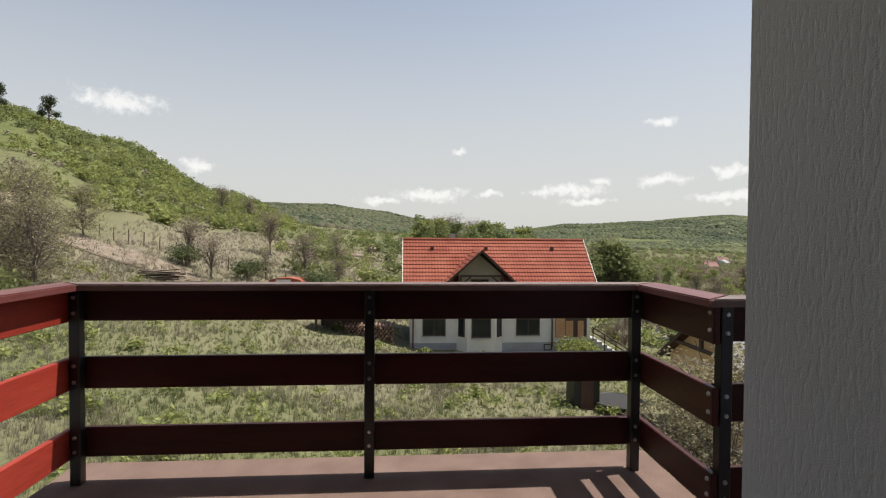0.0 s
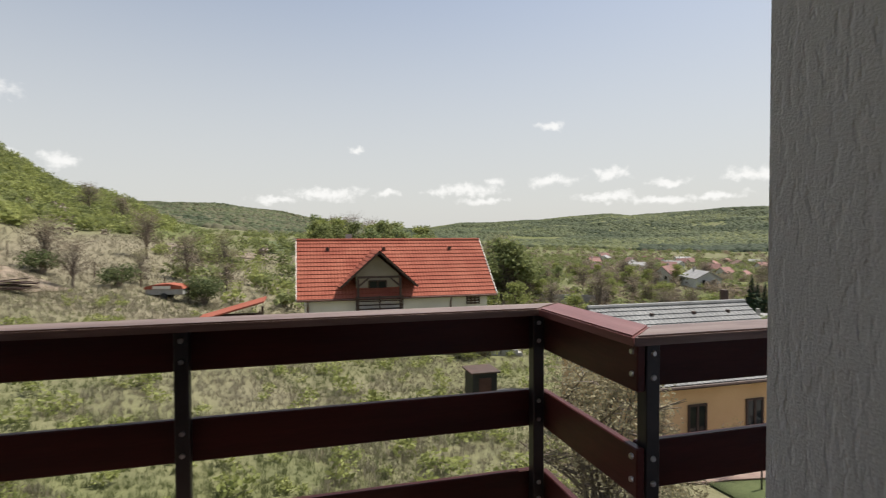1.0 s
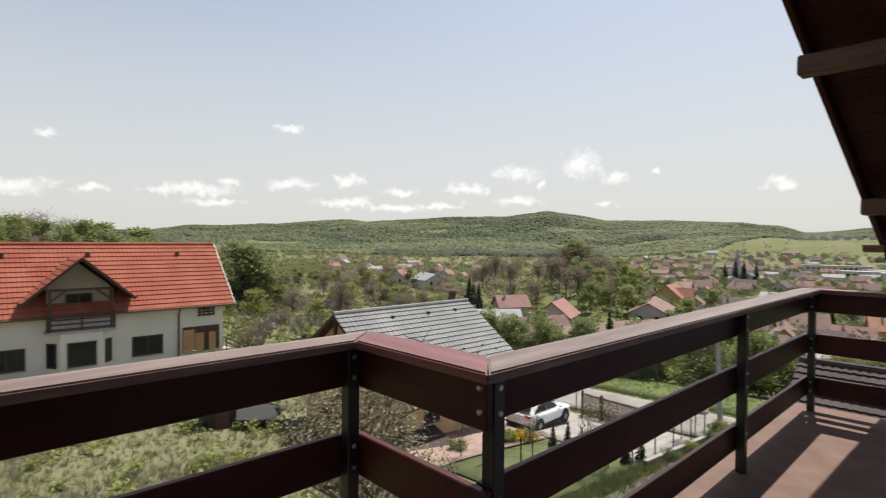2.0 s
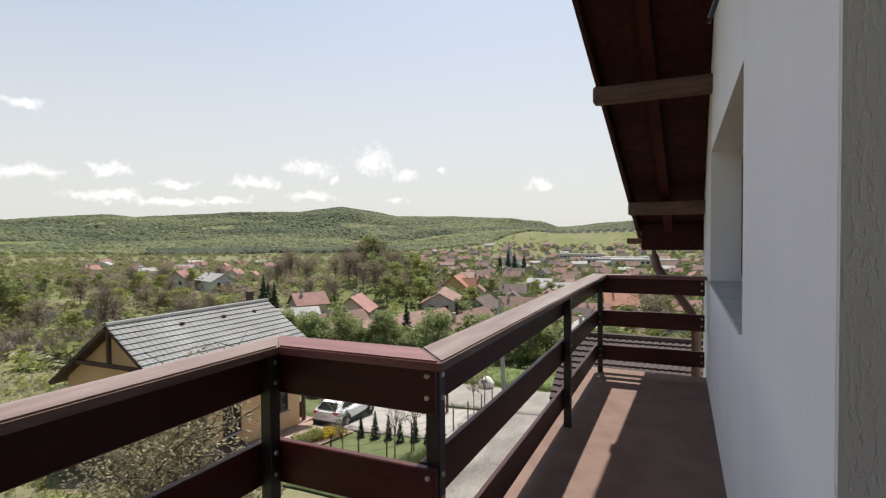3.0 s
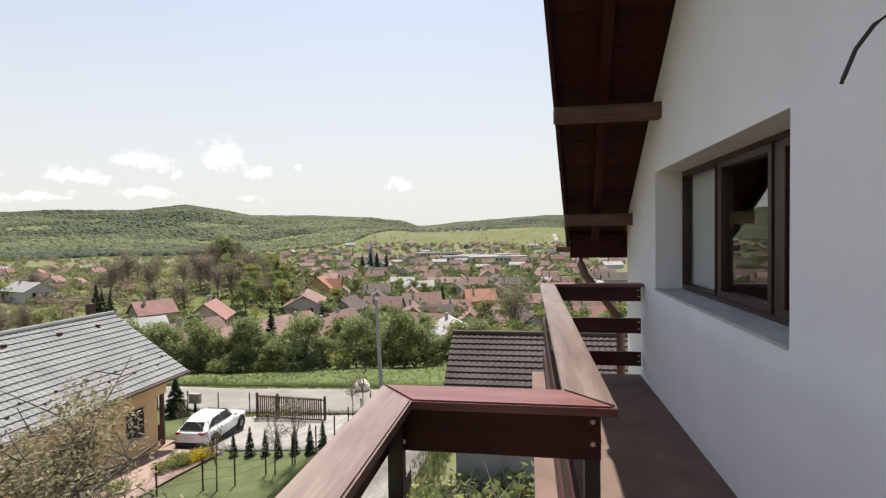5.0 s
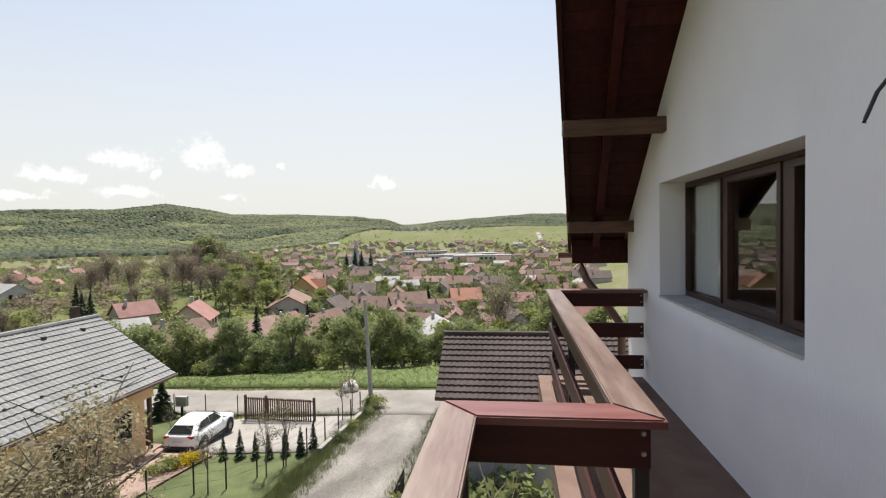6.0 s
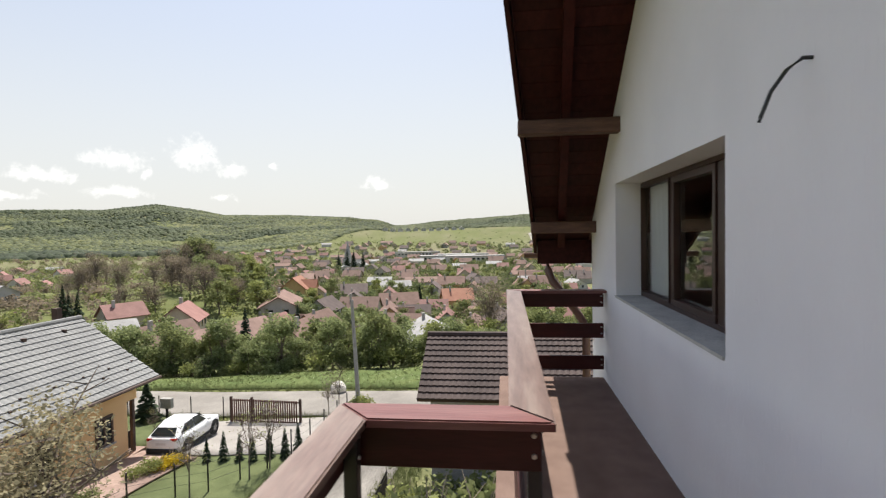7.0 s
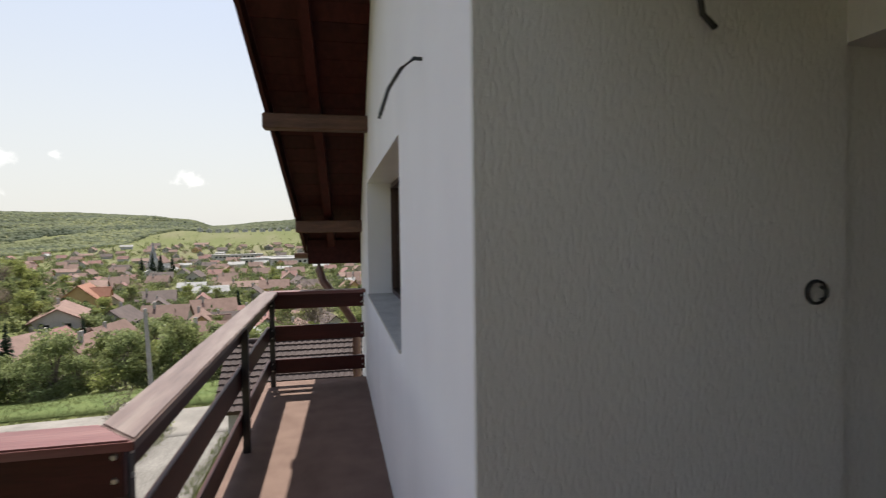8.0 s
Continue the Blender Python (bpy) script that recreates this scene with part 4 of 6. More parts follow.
M_RUBBER = material("black_rubber", (0.015, 0.015, 0.015), (0.025, 0.025, 0.025), rough=0.8)


def build_kiosk():
    x, y = 9.1, 26.8
    h = thing("garden_hut", (x, y, gz(x, y)), "small dark flat-roofed garden hut", "hut")
    box_part("body", (-0.7, 0.7, -0.7, 0.7, -0.3, 1.85), M_CABLE, h, bevel=0.02)
    box_part("roof", (-0.85, 0.85, -0.85, 0.85, 1.853, 1.95), M_DARKWOOD, h, bevel=0.02)
    box_part("door", (-0.35, 0.35, -0.74, -0.703, -0.1, 1.6), M_RUSTWOOD, h)
    t = thing("trampoline", (10.9, 26.4, gz(10.9, 26.4)), "round black garden trampoline on steel legs", "trampoline")
    bm = bmesh.new()
    bmesh.ops.create_cone(bm, cap_ends=True, segments=28, radius1=1.3, radius2=1.3, depth=0.04)
    bmesh.ops.translate(bm, vec=(0, 0, 0.6), verts=bm.verts)
    part("mat", bm, M_RUBBER, t)
    ring = [(1.38 * math.cos(a * 0.2244), 1.38 * math.sin(a * 0.2244), 0.6) for a in range(29)]
    bm = bmesh.new()
    tube(bm, ring, 0.04, 6)
    part("rim", bm, M_STEEL, t)
    for a in range(4):
        bm = bmesh.new()
        u, v = 1.38 * math.cos(a * 1.57), 1.38 * math.sin(a * 1.57)
        tube(bm, [(u, v, -0.15), (u, v, 0.58)], 0.03, 6)
        part("leg", bm, M_GALV, t)


build_kiosk()


# ---- car, gate, pole, fences ----
M_CARPAINT = material("white_car_paint", (0.78, 0.78, 0.78), (0.82, 0.82, 0.82), rough=0.2, scale=1, spec=0.6, fine_mix=0.02)
M_RIM = material("alloy_rim", (0.3, 0.3, 0.31), (0.4, 0.4, 0.41), rough=0.3, metal=0.9)
M_TAIL = material("red_tail_lamp", (0.30, 0.01, 0.01), (0.38, 0.015, 0.012), rough=0.15)
M_HEAD = material("clear_headlamp", (0.6, 0.6, 0.6), (0.7, 0.7, 0.7), rough=0.1)


def build_car():
    x, y = 23.5, 17.5
    c = thing("car", (x, y, gz(x, y) + 0.10), "white compact SUV parked on the driveway", "car", turn=2)
    c.scale = (0.95, 0.95, 0.95)
    # body lofted from stations along its length: x, half width, bottom, waist
    st = [(-2.18, .62, .42, .95), (-2.1, .80, .28, 1.03), (-1.6, .90, .24, 1.06), (-0.6, .92, .24, 1.03), (0.6, .92, .24, 1.0), (1.3, .90, .24, .97), (1.9, .84, .28, .86), (2.12, .72, .34, .76), (2.2, .5, .42, .62)]
    bm = bmesh.new()
    rings = []
    for X, w, b, t in st:
        prof = [(-w * .86, b), (-w, b + (t - b) * .3), (-w * .99, b + (t - b) * .75), (-w * .9, t), (w * .9, t), (w * .99, b + (t - b) * .75), (w, b + (t - b) * .3), (w * .86, b)]
        rings.append([bm.verts.new((X, u, v)) for u, v in prof])
    for a, b in zip(rings, rings[1:]):
        for k in range(8):
            bm.faces.new((a[k], b[k], b[(k + 1) % 8], a[(k + 1) % 8]))
    bm.faces.new(rings[0]), bm.faces.new(rings[-1][::-1])
    bmesh.ops.recalc_face_normals(bm, faces=bm.faces)
    body = part("body", bm, M_CARPAINT, c, smooth=True)
    # cabin
    bm = bmesh.new()
    lo = [(-2.08, .78), (-1.2, .82), (0.2, .82), (1.05, .76)]
    hi = [(-1.48, .58), (-0.95, .64), (-0.15, .64), (0.22, .60)]
    zl, zh = (1.03, 1.05, 1.02, .98), (1.45, 1.55, 1.56, 1.47)
    rings = []
    for (xl, wl), (xh, wh), z0, z1 in zip(lo, hi, zl, zh):
        rings.append([bm.verts.new(p) for p in ((xl, -wl, z0 - .04), (xh, -wh, z1 - .05), (xh, -wh * .85, z1), (xh, wh * .85, z1), (xh, wh, z1 - .05), (xl, wl, z0 - .04))])
    for a, b in zip(rings, rings[1:]):
        for k in range(5):
            bm.faces.new((a[k], b[k], b[k + 1], a[k + 1]))
    bm.faces.new(rings[0]), bm.faces.new(rings[-1][::-1])
    bmesh.ops.recalc_face_normals(bm, faces=bm.faces)
    cabin = part("cabin", bm, M_CARPAINT, c, smooth=True)
    rounding = cabin.modifiers.new("rounding", "BEVEL")
    rounding.width, rounding.segments, rounding.limit_method, rounding.angle_limit = 0.07, 3, "ANGLE", radians(28)

    def pane(name, pts, mat=M_DARKGLASS):
        b2 = bmesh.new()
        v = [b2.verts.new(p) for p in pts]
        b2.faces.new(v)
        b2.faces.ensure_lookup_table()
        ob = part(name, b2, mat, c)
        s = ob.modifiers.new("thick", "SOLIDIFY")
        s.thickness, s.offset = 0.014, 0.0
        return ob
    pane("rear_window", [(-2.01, -.64, 1.10), (-2.01, .64, 1.10), (-1.60, .52, 1.385), (-1.60, -.52, 1.385)])
    pane("windscreen", [(.95, -.64, 1.06), (.95, .64, 1.06), (.36, .52, 1.46), (.36, -.52, 1.46)])
    for s in (-1, 1):
        pane("side_window", [(-1.72, s * .795, 1.14), (-.55, s * .815, 1.09), (-.55, s * .675, 1.49), (-1.2, s * .685, 1.43)])
        pane("side_window", [(-.48, s * .812, 1.09), (.66, s * .79, 1.06), (.10, s * .668, 1.48), (-.48, s * .672, 1.51)])
        box_part("tail_lamp", (-2.17, -1.95, s * .62 - .16, s * .62 + .16, .88, 1.02), M_TAIL, c, "red tail lamp", bevel=0.03)
        box_part("headlamp", (1.93, 2.13, s * .58 - .16, s * .58 + .16, .66, .78), M_HEAD, c, "clear headlamp", bevel=0.03)
        box_part("mirror", (.62, .8, s * .93 - .09, s * .93 + .09, 1.0, 1.14), M_CARPAINT, c, bevel=0.03)
        for X in (-1.32, 1.32):
            bm = bmesh.new()
            prof = [(.34, -.10), (.345, -.05), (.345, .05), (.34, .10), (.22, .11), (.22, -.11)]
            k = 22
            rg = [[bm.verts.new((r * math.cos(6.2832 * i / k), d, r * math.sin(6.2832 * i / k))) for r, d in prof] for i in range(k)]
            for i in range(k):
                for j in range(6):
                    bm.faces.new((rg[i][j], rg[i][(j + 1) % 6], rg[(i + 1) % k][(j + 1) % 6], rg[(i + 1) % k][j]))
            bmesh.ops.recalc_face_normals(bm, faces=bm.faces)
            b3 = bmesh.new()
            bmesh.ops.create_cone(b3, cap_ends=True, segments=24, radius1=.43, radius2=.43, depth=.10)
            bmesh.ops.transform(b3, matrix=pose(X, s * .865, .36, 90), verts=b3.verts)
            part("wheel_arch", b3, M_RUBBER, c, "black plastic wheel arch")
            wheel = new("wheel")
            wheel.parent = c
            wheel.matrix_basis = pose(X, s * .85, .345)
            part("tyre", bm, M_RUBBER, wheel)
            bm = bmesh.new()
            for i in range(5):
                a = i * 1.2566
                u, w = Vector((math.cos(a), 0, math.sin(a))), Vector((-math.sin(a), 0, math.cos(a)))
                q = [bm.verts.new(p) for p in (u * .03 - w * .04 + Vector((0, s * .1, 0)), u * .225 - w * .05 + Vector((0, s * .09, 0)), u * .225 + w * .05 + Vector((0, s * .09, 0)), u * .03 + w * .04 + Vector((0, s * .1, 0)))]
                r = [bm.verts.new(v.co - Vector((0, s * .05, 0))) for v in q]
                bm.faces.new(q), bm.faces.new(r[::-1])
                for j in range(4):
                    bm.faces.new((q[j], r[j], r[(j + 1) % 4], q[(j + 1) % 4]))
            part("rim", bm, M_RIM, wheel, "five-spoke alloy rim")
    box_part("rear_bumper", (-2.24, -1.98, -.78, .78, .27, .52), M_RUBBER, c, "black plastic bumper", bevel=0.04)
    box_part("front_bumper", (2.0, 2.23, -.6, .6, .27, .45), M_RUBBER, c, "black plastic bumper", bevel=0.04)
    box_part("number_plate", (-2.20, -2.14, -.26, .26, .70, .81), M_HEAD, c, "plain pale plate")
    box_part("sill_trim", (-0.95, 0.95, -.935, .935, .23, .34), M_RUBBER, c, "black sill trim", bevel=0.02)


build_car()


def build_gate():
    a, b = Vector((27.25, 17.1)), Vector((27.0, 12.9))
    z = min(gz(*a), gz(*b)) + 0.12
    turn = math.degrees(math.atan2((b - a).y, (b - a).x))
    g = thing("gate", (a.x, a.y, z), "closed brown slatted sliding gate", "gate", turn=turn)
    L = (b - a).length
    for z0 in (0.12, 1.28):
        box_part("rail", (0, L, -0.02, 0.02, z0, z0 + 0.07), M_RUSTWOOD, g)
    first = None
    for i in range(30):
        x = 0.08 + (L - 0.2) * i / 29
        if first is None:
            first = box_part("slat", (-0.045, 0.045, -0.042, -0.022, 0.05, 1.42), M_RUSTWOOD, g, bevel=0.006)
            first.location = (x, 0, 0)
        else:
            s = new("slat", first.data)
            s.parent, s.location = g, (x, 0, 0)
    for x in (-0.06, L * 0.3, L + 0.06):
        box_part("post", (x - 0.06, x + 0.06, 0.03, 0.15, -0.4, 1.5), M_DARKWOOD, g)
    box_part("track", (-0.3, L + 0.3, -0.12, 0.2, -0.2, 0.03), M_CONCRETE, g, "concrete gate track")


build_gate()


def build_poles_and_fences():
    x, y = 31.2, 10.6
    p = thing("utility_pole", (x, y, gz(x, y)), "leaning grey concrete utility pole", "pole")
    bm = bmesh.new()
    tube(bm, [(0, 0, -0.5), (-0.02, 0.15, 3.4), (-0.05, 0.30, 6.9)], [0.16, 0.13, 0.10], 10)
    part("shaft", bm, M_GALV, p)
    box_part("footing", (-0.3, 0.3, -0.45, 0.25, -0.3, 0.55), M_CONCRETE, p, "square concrete footing", bevel=0.03)
    # white sack on the verge
    bm = bmesh.new()
    bmesh.ops.create_icosphere(bm, subdivisions=3, radius=0.55)
    for v in bm.verts:
        v.co.z = max(-0.42, v.co.z) * 0.95
        v.co *= 1 + 0.18 * noise.noise(v.co * 2.4)
    ob = part("white_sack", bm, M_WHITEWALL, smooth=True)
    ob.location = (34.7, 13.1, gz(34.7, 13.1) + 0.42)
    tagged(ob, "full white builder's sack on the roadside", "sack")
    # meter box by the conifer
    m = thing("meter_box", (27.9, 21.6, gz(27.9, 21.6)), "grey meter box on a post", "meter box")
    box_part("cabinet", (-0.15, 0.15, -0.35, 0.35, 0.75, 1.35), M_GALV, m, bevel=0.02)
    box_part("stand", (-0.05, 0.05, -0.06, 0.06, -0.3, 0.75), M_STEEL, m)
    # low wall and thin posts along the lane
    bm = bmesh.new()
    n = 14
    lo = []
    for i in range(n + 1):
        X = 21.6 + (29.8 - 21.6) * i / n
        g = gz(X, 10.45)
        lo.append([bm.verts.new(q) for q in ((X, 10.34, g - .3), (X, 10.34, g + .32), (X, 10.56, g + .32), (X, 10.56, g - .3))])
    for a, b in zip(lo, lo[1:]):
        for k in range(3):
            bm.faces.new((a[k], b[k], b[k + 1], a[k + 1]))
    bm.faces.new(lo[0]), bm.faces.new(lo[-1][::-1])
    bmesh.ops.recalc_face_normals(bm, faces=bm.faces)
    tagged(part("low_wall", bm, M_CONCRETE), "low concrete garden wall along the lane", "wall", kind="structure")
    f = thing("wire_fence", (16.4, 14.0, gz(16.4, 14.0)), "thin dark posts of a wire garden fence", "fence")
    pts = [(15.6, 14.6), (16.7, 13.5), (17.4, 12.6), (18.7, 12.0), (19.9, 11.4), (21.4, 10.95), (23.2, 10.75), (25.2, 10.75), (27.2, 10.7), (29.2, 10.75)]
    wire = []
    for X, Y in pts:
        g = gz(X, Y) - gz(16.4, 14.0)
        bm = bmesh.new()
        tube(bm, [(X - 16.4, Y - 14.0, g - 0.2), (X - 16.4, Y - 14.0, g + 1.35)], 0.035, 6)
        part("post", bm, M_STEEL, f)
        wire.append((X - 16.4, Y - 14.0, g))
    for h in (0.5, 0.85, 1.2):
        bm = bmesh.new()
        tube(bm, [(a, b, c + h) for a, b, c in wire], 0.006, 4)
        part("wire", bm, M_STEEL, f)
    f2 = thing("wire_fence", (28.3, 18.5, gz(28.3, 18.5)), "thin dark posts of a wire street fence", "fence")
    for i in range(8):
        Y = 18.2 + i * 2.1
        g = gz(28.3, Y) - gz(28.3, 18.5)
        bm = bmesh.new()
        tube(bm, [(0, Y - 18.5, g - 0.2), (0, Y - 18.5, g + 1.4)], 0.035, 6)
        part("post", bm, M_STEEL, f2)
    # black iron fence on the near side of the lane
    f3 = thing("iron_fence", (10.0, 4.9, gz(10, 4.9)), "black wrought-iron picket fence beside the lane", "fence")
    z0 = gz(10, 4.9)
    first = None
    for i in range(70):
        X = 8.0 + i * 0.13
        g = gz(X, 4.9 + (X - 8) * 0.06) - z0
        if first is None:
            bm = bmesh.new()
            tube(bm, [(0, 0, -0.1), (0, 0, 1.15), (0, 0, 1.25)], [0.014, 0.014, 0.002], 4)
            first = part("picket", bm, M_STEEL, f3)
            ob = first
        else:
            ob = new("picket", first.data)
            ob.parent = f3
        ob.location = (X - 10, (X - 8) * 0.06, g)
    for h in (0.15, 1.05):
        bm = bmesh.new()
        tube(bm, [(X - 10, (X - 8) * 0.06, gz(X, 4.9 + (X - 8) * 0.06) - z0 + h) for X in (8, 10, 12, 14, 16, 17)], 0.018, 4)
        part("rail", bm, M_STEEL, f3)
    # heap of old planks on the slope
    X, Y = -21.9, 46.2
    w = thing("plank_heap", (X, Y, gz(X, Y)), "heap of old grey planks on the slope", "plank heap")
    rng = random.Random(3)
    for i in range(14):
        bm = bmesh.new()
        box(bm, -1.7, 1.7, -0.09, 0.09, -0.03, 0.03)
        ob = part("plank", bm, M_DARKWOOD, w)
        ob.matrix_basis = pose(rng.uniform(-.4, .4), rng.uniform(-.5, .5), 0.1 + i * 0.055, rng.uniform(-6, 6), rng.uniform(-6, 6), rng.uniform(-14, 14))


build_poles_and_fences()


# ---- plants ----
def leaf_material(name, a, b, vary=0.25, through=0.45, scale=1.3, fine=9):
    m = material(name, a, b, rough=0.7, scale=scale, fine=fine, vary=vary, spec=0.1)
    n, l = m.node_tree.nodes, m.node_tree.links
    bs, out = n["Principled BSDF"], [k for k in n if k.bl_idname == "ShaderNodeOutputMaterial"][0]
    tr, mx = n.new("ShaderNodeBsdfTranslucent"), n.new("ShaderNodeMixShader")
    l.new(bs.inputs["Base Color"].links[0].from_socket, tr.inputs["Color"])
    mx.inputs[0].default_value = through
    l.new(bs.outputs[0], mx.inputs[1])
    l.new(tr.outputs[0], mx.inputs[2])
    l.new(mx.outputs[0], out.inputs["Surface"])
    return m


M_LEAF = leaf_material("spring_leaves", (0.16, 0.19, 0.075), (0.24, 0.255, 0.11))
M_LEAF_LIGHT = leaf_material("young_leaves", (0.225, 0.255, 0.085), (0.31, 0.325, 0.12))
M_LEAF_DARK = leaf_material("dark_leaves", (0.10, 0.125, 0.055), (0.15, 0.17, 0.078))
M_HEDGE = leaf_material("hedge_leaves", (0.205, 0.245, 0.11), (0.29, 0.32, 0.15), through=0.5)
M_PINE = leaf_material("pine_needles", (0.06, 0.075, 0.045), (0.09, 0.105, 0.06), through=0.2)
M_PALEBUD = leaf_material("pale_opening_buds", (0.27, 0.24, 0.15), (0.37, 0.33, 0.215))
M_OLIVE = leaf_material("opening_olive_leaves", (0.24, 0.225, 0.125), (0.33, 0.31, 0.18))
M_NEEDLE = leaf_material("fir_needles", (0.028, 0.044, 0.022), (0.042, 0.062, 0.03), through=0.1)
M_BUD = leaf_material("reddish_buds", (0.22, 0.18, 0.13), (0.31, 0.255, 0.19))
M_BLOSSOM = leaf_material("pale_blossom", (0.40, 0.42, 0.30), (0.55, 0.56, 0.45))
M_YELLOW = leaf_material("yellow_flowers", (0.45, 0.33, 0.02), (0.6, 0.46, 0.04))
M_BARK = material("grey_brown_bark", (0.12, 0.095, 0.075), (0.18, 0.145, 0.115), rough=0.95, scale=3, bump=0.01, fine=20, stretch=(6, 6, 1))
M_TWIG = material("bare_twigs", (0.20, 0.16, 0.125), (0.28, 0.23, 0.185), rough=0.95, scale=3, vary=0.25)
M_DRYGRASS = leaf_material("dry_grass_blades", (0.205, 0.185, 0.13), (0.29, 0.26, 0.19))
M_GREENGRASS = leaf_material("green_grass_blades", (0.105, 0.125, 0.05), (0.165, 0.18, 0.08))
# broad patches: leaf tone, and shaded hill folds put into the colour
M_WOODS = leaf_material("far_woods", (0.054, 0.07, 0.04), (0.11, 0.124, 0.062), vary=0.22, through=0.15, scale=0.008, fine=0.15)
M_WOODS_LIGHT = leaf_material("far_young_woods", (0.085, 0.10, 0.048), (0.155, 0.166, 0.07), vary=0.22, through=0.15, scale=0.008, fine=0.15)
M_WOODS_BROWN = leaf_material("budding_far_woods", (0.10, 0.098, 0.06), (0.135, 0.128, 0.078), vary=0.22, through=0.15, scale=0.012, fine=0.15)
M_WOODS_DARK = leaf_material("far_fir_woods", (0.036, 0.048, 0.028), (0.052, 0.066, 0.038), vary=0.3, through=0.1)


def leaves_into(vs, fs, rng, centre, radius, count, size, flat=1.0):
    """Small folded leaf sprays scattered through a ball, denser at its skin."""
    for _ in range(count):
        d = Vector((rng.gauss(0, 1), rng.gauss(0, 1), rng.gauss(0, 1))).normalized()
        p = Vector(centre) + Vector((d.x, d.y, d.z * flat)) * radius * (rng.random() ** 0.45)
        u = Vector((rng.gauss(0, 1), rng.gauss(0, 1), rng.gauss(0, .6))).normalized()
        w = u.cross(Vector((rng.gauss(0, 1), rng.gauss(0, 1), rng.gauss(0, 1)))).normalized()
        s = size * rng.uniform(0.6, 1.4)
        k = len(vs)
        vs.extend([tuple(p - u * s), tuple(p + w * s * 0.55), tuple(p + u * s), tuple(p - w * s * 0.5 + u * s * 0.2)])
        fs.append((k, k + 1, k + 2))
        fs.append((k, k + 2, k + 3))


def raw_part(name, vs, fs, mat, parent=None):
    me = bpy.data.meshes.new(name)
    me.from_pydata(vs, [], fs)
    me.materials.append(mat)
    ob = new(name, me)
    ob.parent = parent
    return ob


def make_tree(kind, seed, height, spread, leaf_mat, leaves, leaf_size, label, group, trunk=0.28, clusters=9, name="tree", low=0.35, girth=1.0):
    """A tree at the origin: tapered trunk, limbs, crown of leaf sprays."""
    rng = random.Random(seed)
    t = thing(name, (0, 0, 0), label, name.replace("_", " "), group)
    bm = bmesh.new()
    fork = height * trunk
    tube(bm, [(0, 0, -0.4), (rng.uniform(-.1, .1), rng.uniform(-.1, .1), fork), (rng.uniform(-.3, .3), rng.uniform(-.3, .3), height * 0.8)], [height * .028 * girth, height * .02 * girth, height * .006 * girth], 7)
    ends = []
    for i in range(clusters):
        a = i * 2.4 + rng.uniform(-.3, .3)
        up = rng.uniform(low, 0.95)
        r = spread * (0.75 if up < .7 else 0.4) * rng.uniform(.6, 1.1)
        e = Vector((r * math.cos(a), r * math.sin(a), height * up))
        s = Vector((0, 0, fork + (height * .45) * rng.uniform(0, .7)))
        tube(bm, [s, s.lerp(e, .5) + Vector((0, 0, .06 * height)), e], [height * .011 * girth, height * .007 * girth, height * .002 * girth], 5)
        ends.append(e)
        if kind == "bare":
            for _ in range(7):
                m = s.lerp(e, rng.uniform(.35, 1))
                q = m + Vector((rng.gauss(0, 1), rng.gauss(0, 1), abs(rng.gauss(.6, .6)))) * spread * .3
                tube(bm, [m, q], [height * .004, height * .0012], 3)
                for _ in range(3):
                    q2 = q.lerp(m, rng.uniform(0, .6))
                    tube(bm, [q2, q2 + Vector((rng.gauss(0, 1), rng.gauss(0, 1), abs(rng.gauss(.5, .6)))) * spread * .16], [height * .002, height * .0008], 3)
    part("trunk", bm, M_BARK, t, "tapered trunk with limbs")
    vs, fs = [], []
    for e in ends + [Vector((0, 0, height * .82))]:
        leaves_into(vs, fs, rng, e, spread * rng.uniform(.32, .52), leaves // (clusters + 1), leaf_size, .8)
    raw_part("crown", vs, fs, leaf_mat, t)
    return t


def make_conifer(seed, height, width, label, group, mat=None, density=1.0, name="conifer"):
    rng = random.Random(seed)
    t = thing(name, (0, 0, 0), label, "conifer", group)
    bm = bmesh.new()
    tube(bm, [(0, 0, -0.3), (0, 0, height * .95)], [height * .02, height * .004], 6)
    part("trunk", bm, M_BARK, t)
    vs, fs = [], []
    n = int(380 * density)
    for i in range(n):
        h = (i / n) ** 0.8
        z = height * (0.06 + 0.94 * h)
        r = width * (1 - h) * rng.uniform(.45, 1.08) + 0.03
        a = rng.uniform(0, 6.283)
        p0 = Vector((math.cos(a) * r * .25, math.sin(a) * r * .25, z + .06 * height * (1 - h)))
        p1 = Vector((math.cos(a) * r, math.sin(a) * r, z - .03 * height * (1 - h)))
        side = Vector((-math.sin(a), math.cos(a), rng.uniform(-.4, .4))) * (.07 * width + .12 * r)
        k = len(vs)
        vs.extend([tuple(p0), tuple(p1.lerp(p0, .3) + side), tuple(p1), tuple(p1.lerp(p0, .3) - side)])
        fs.append((k, k + 1, k + 2))
        fs.append((k, k + 2, k + 3))
    raw_part("crown", vs, fs, mat or M_NEEDLE, t)
    return t


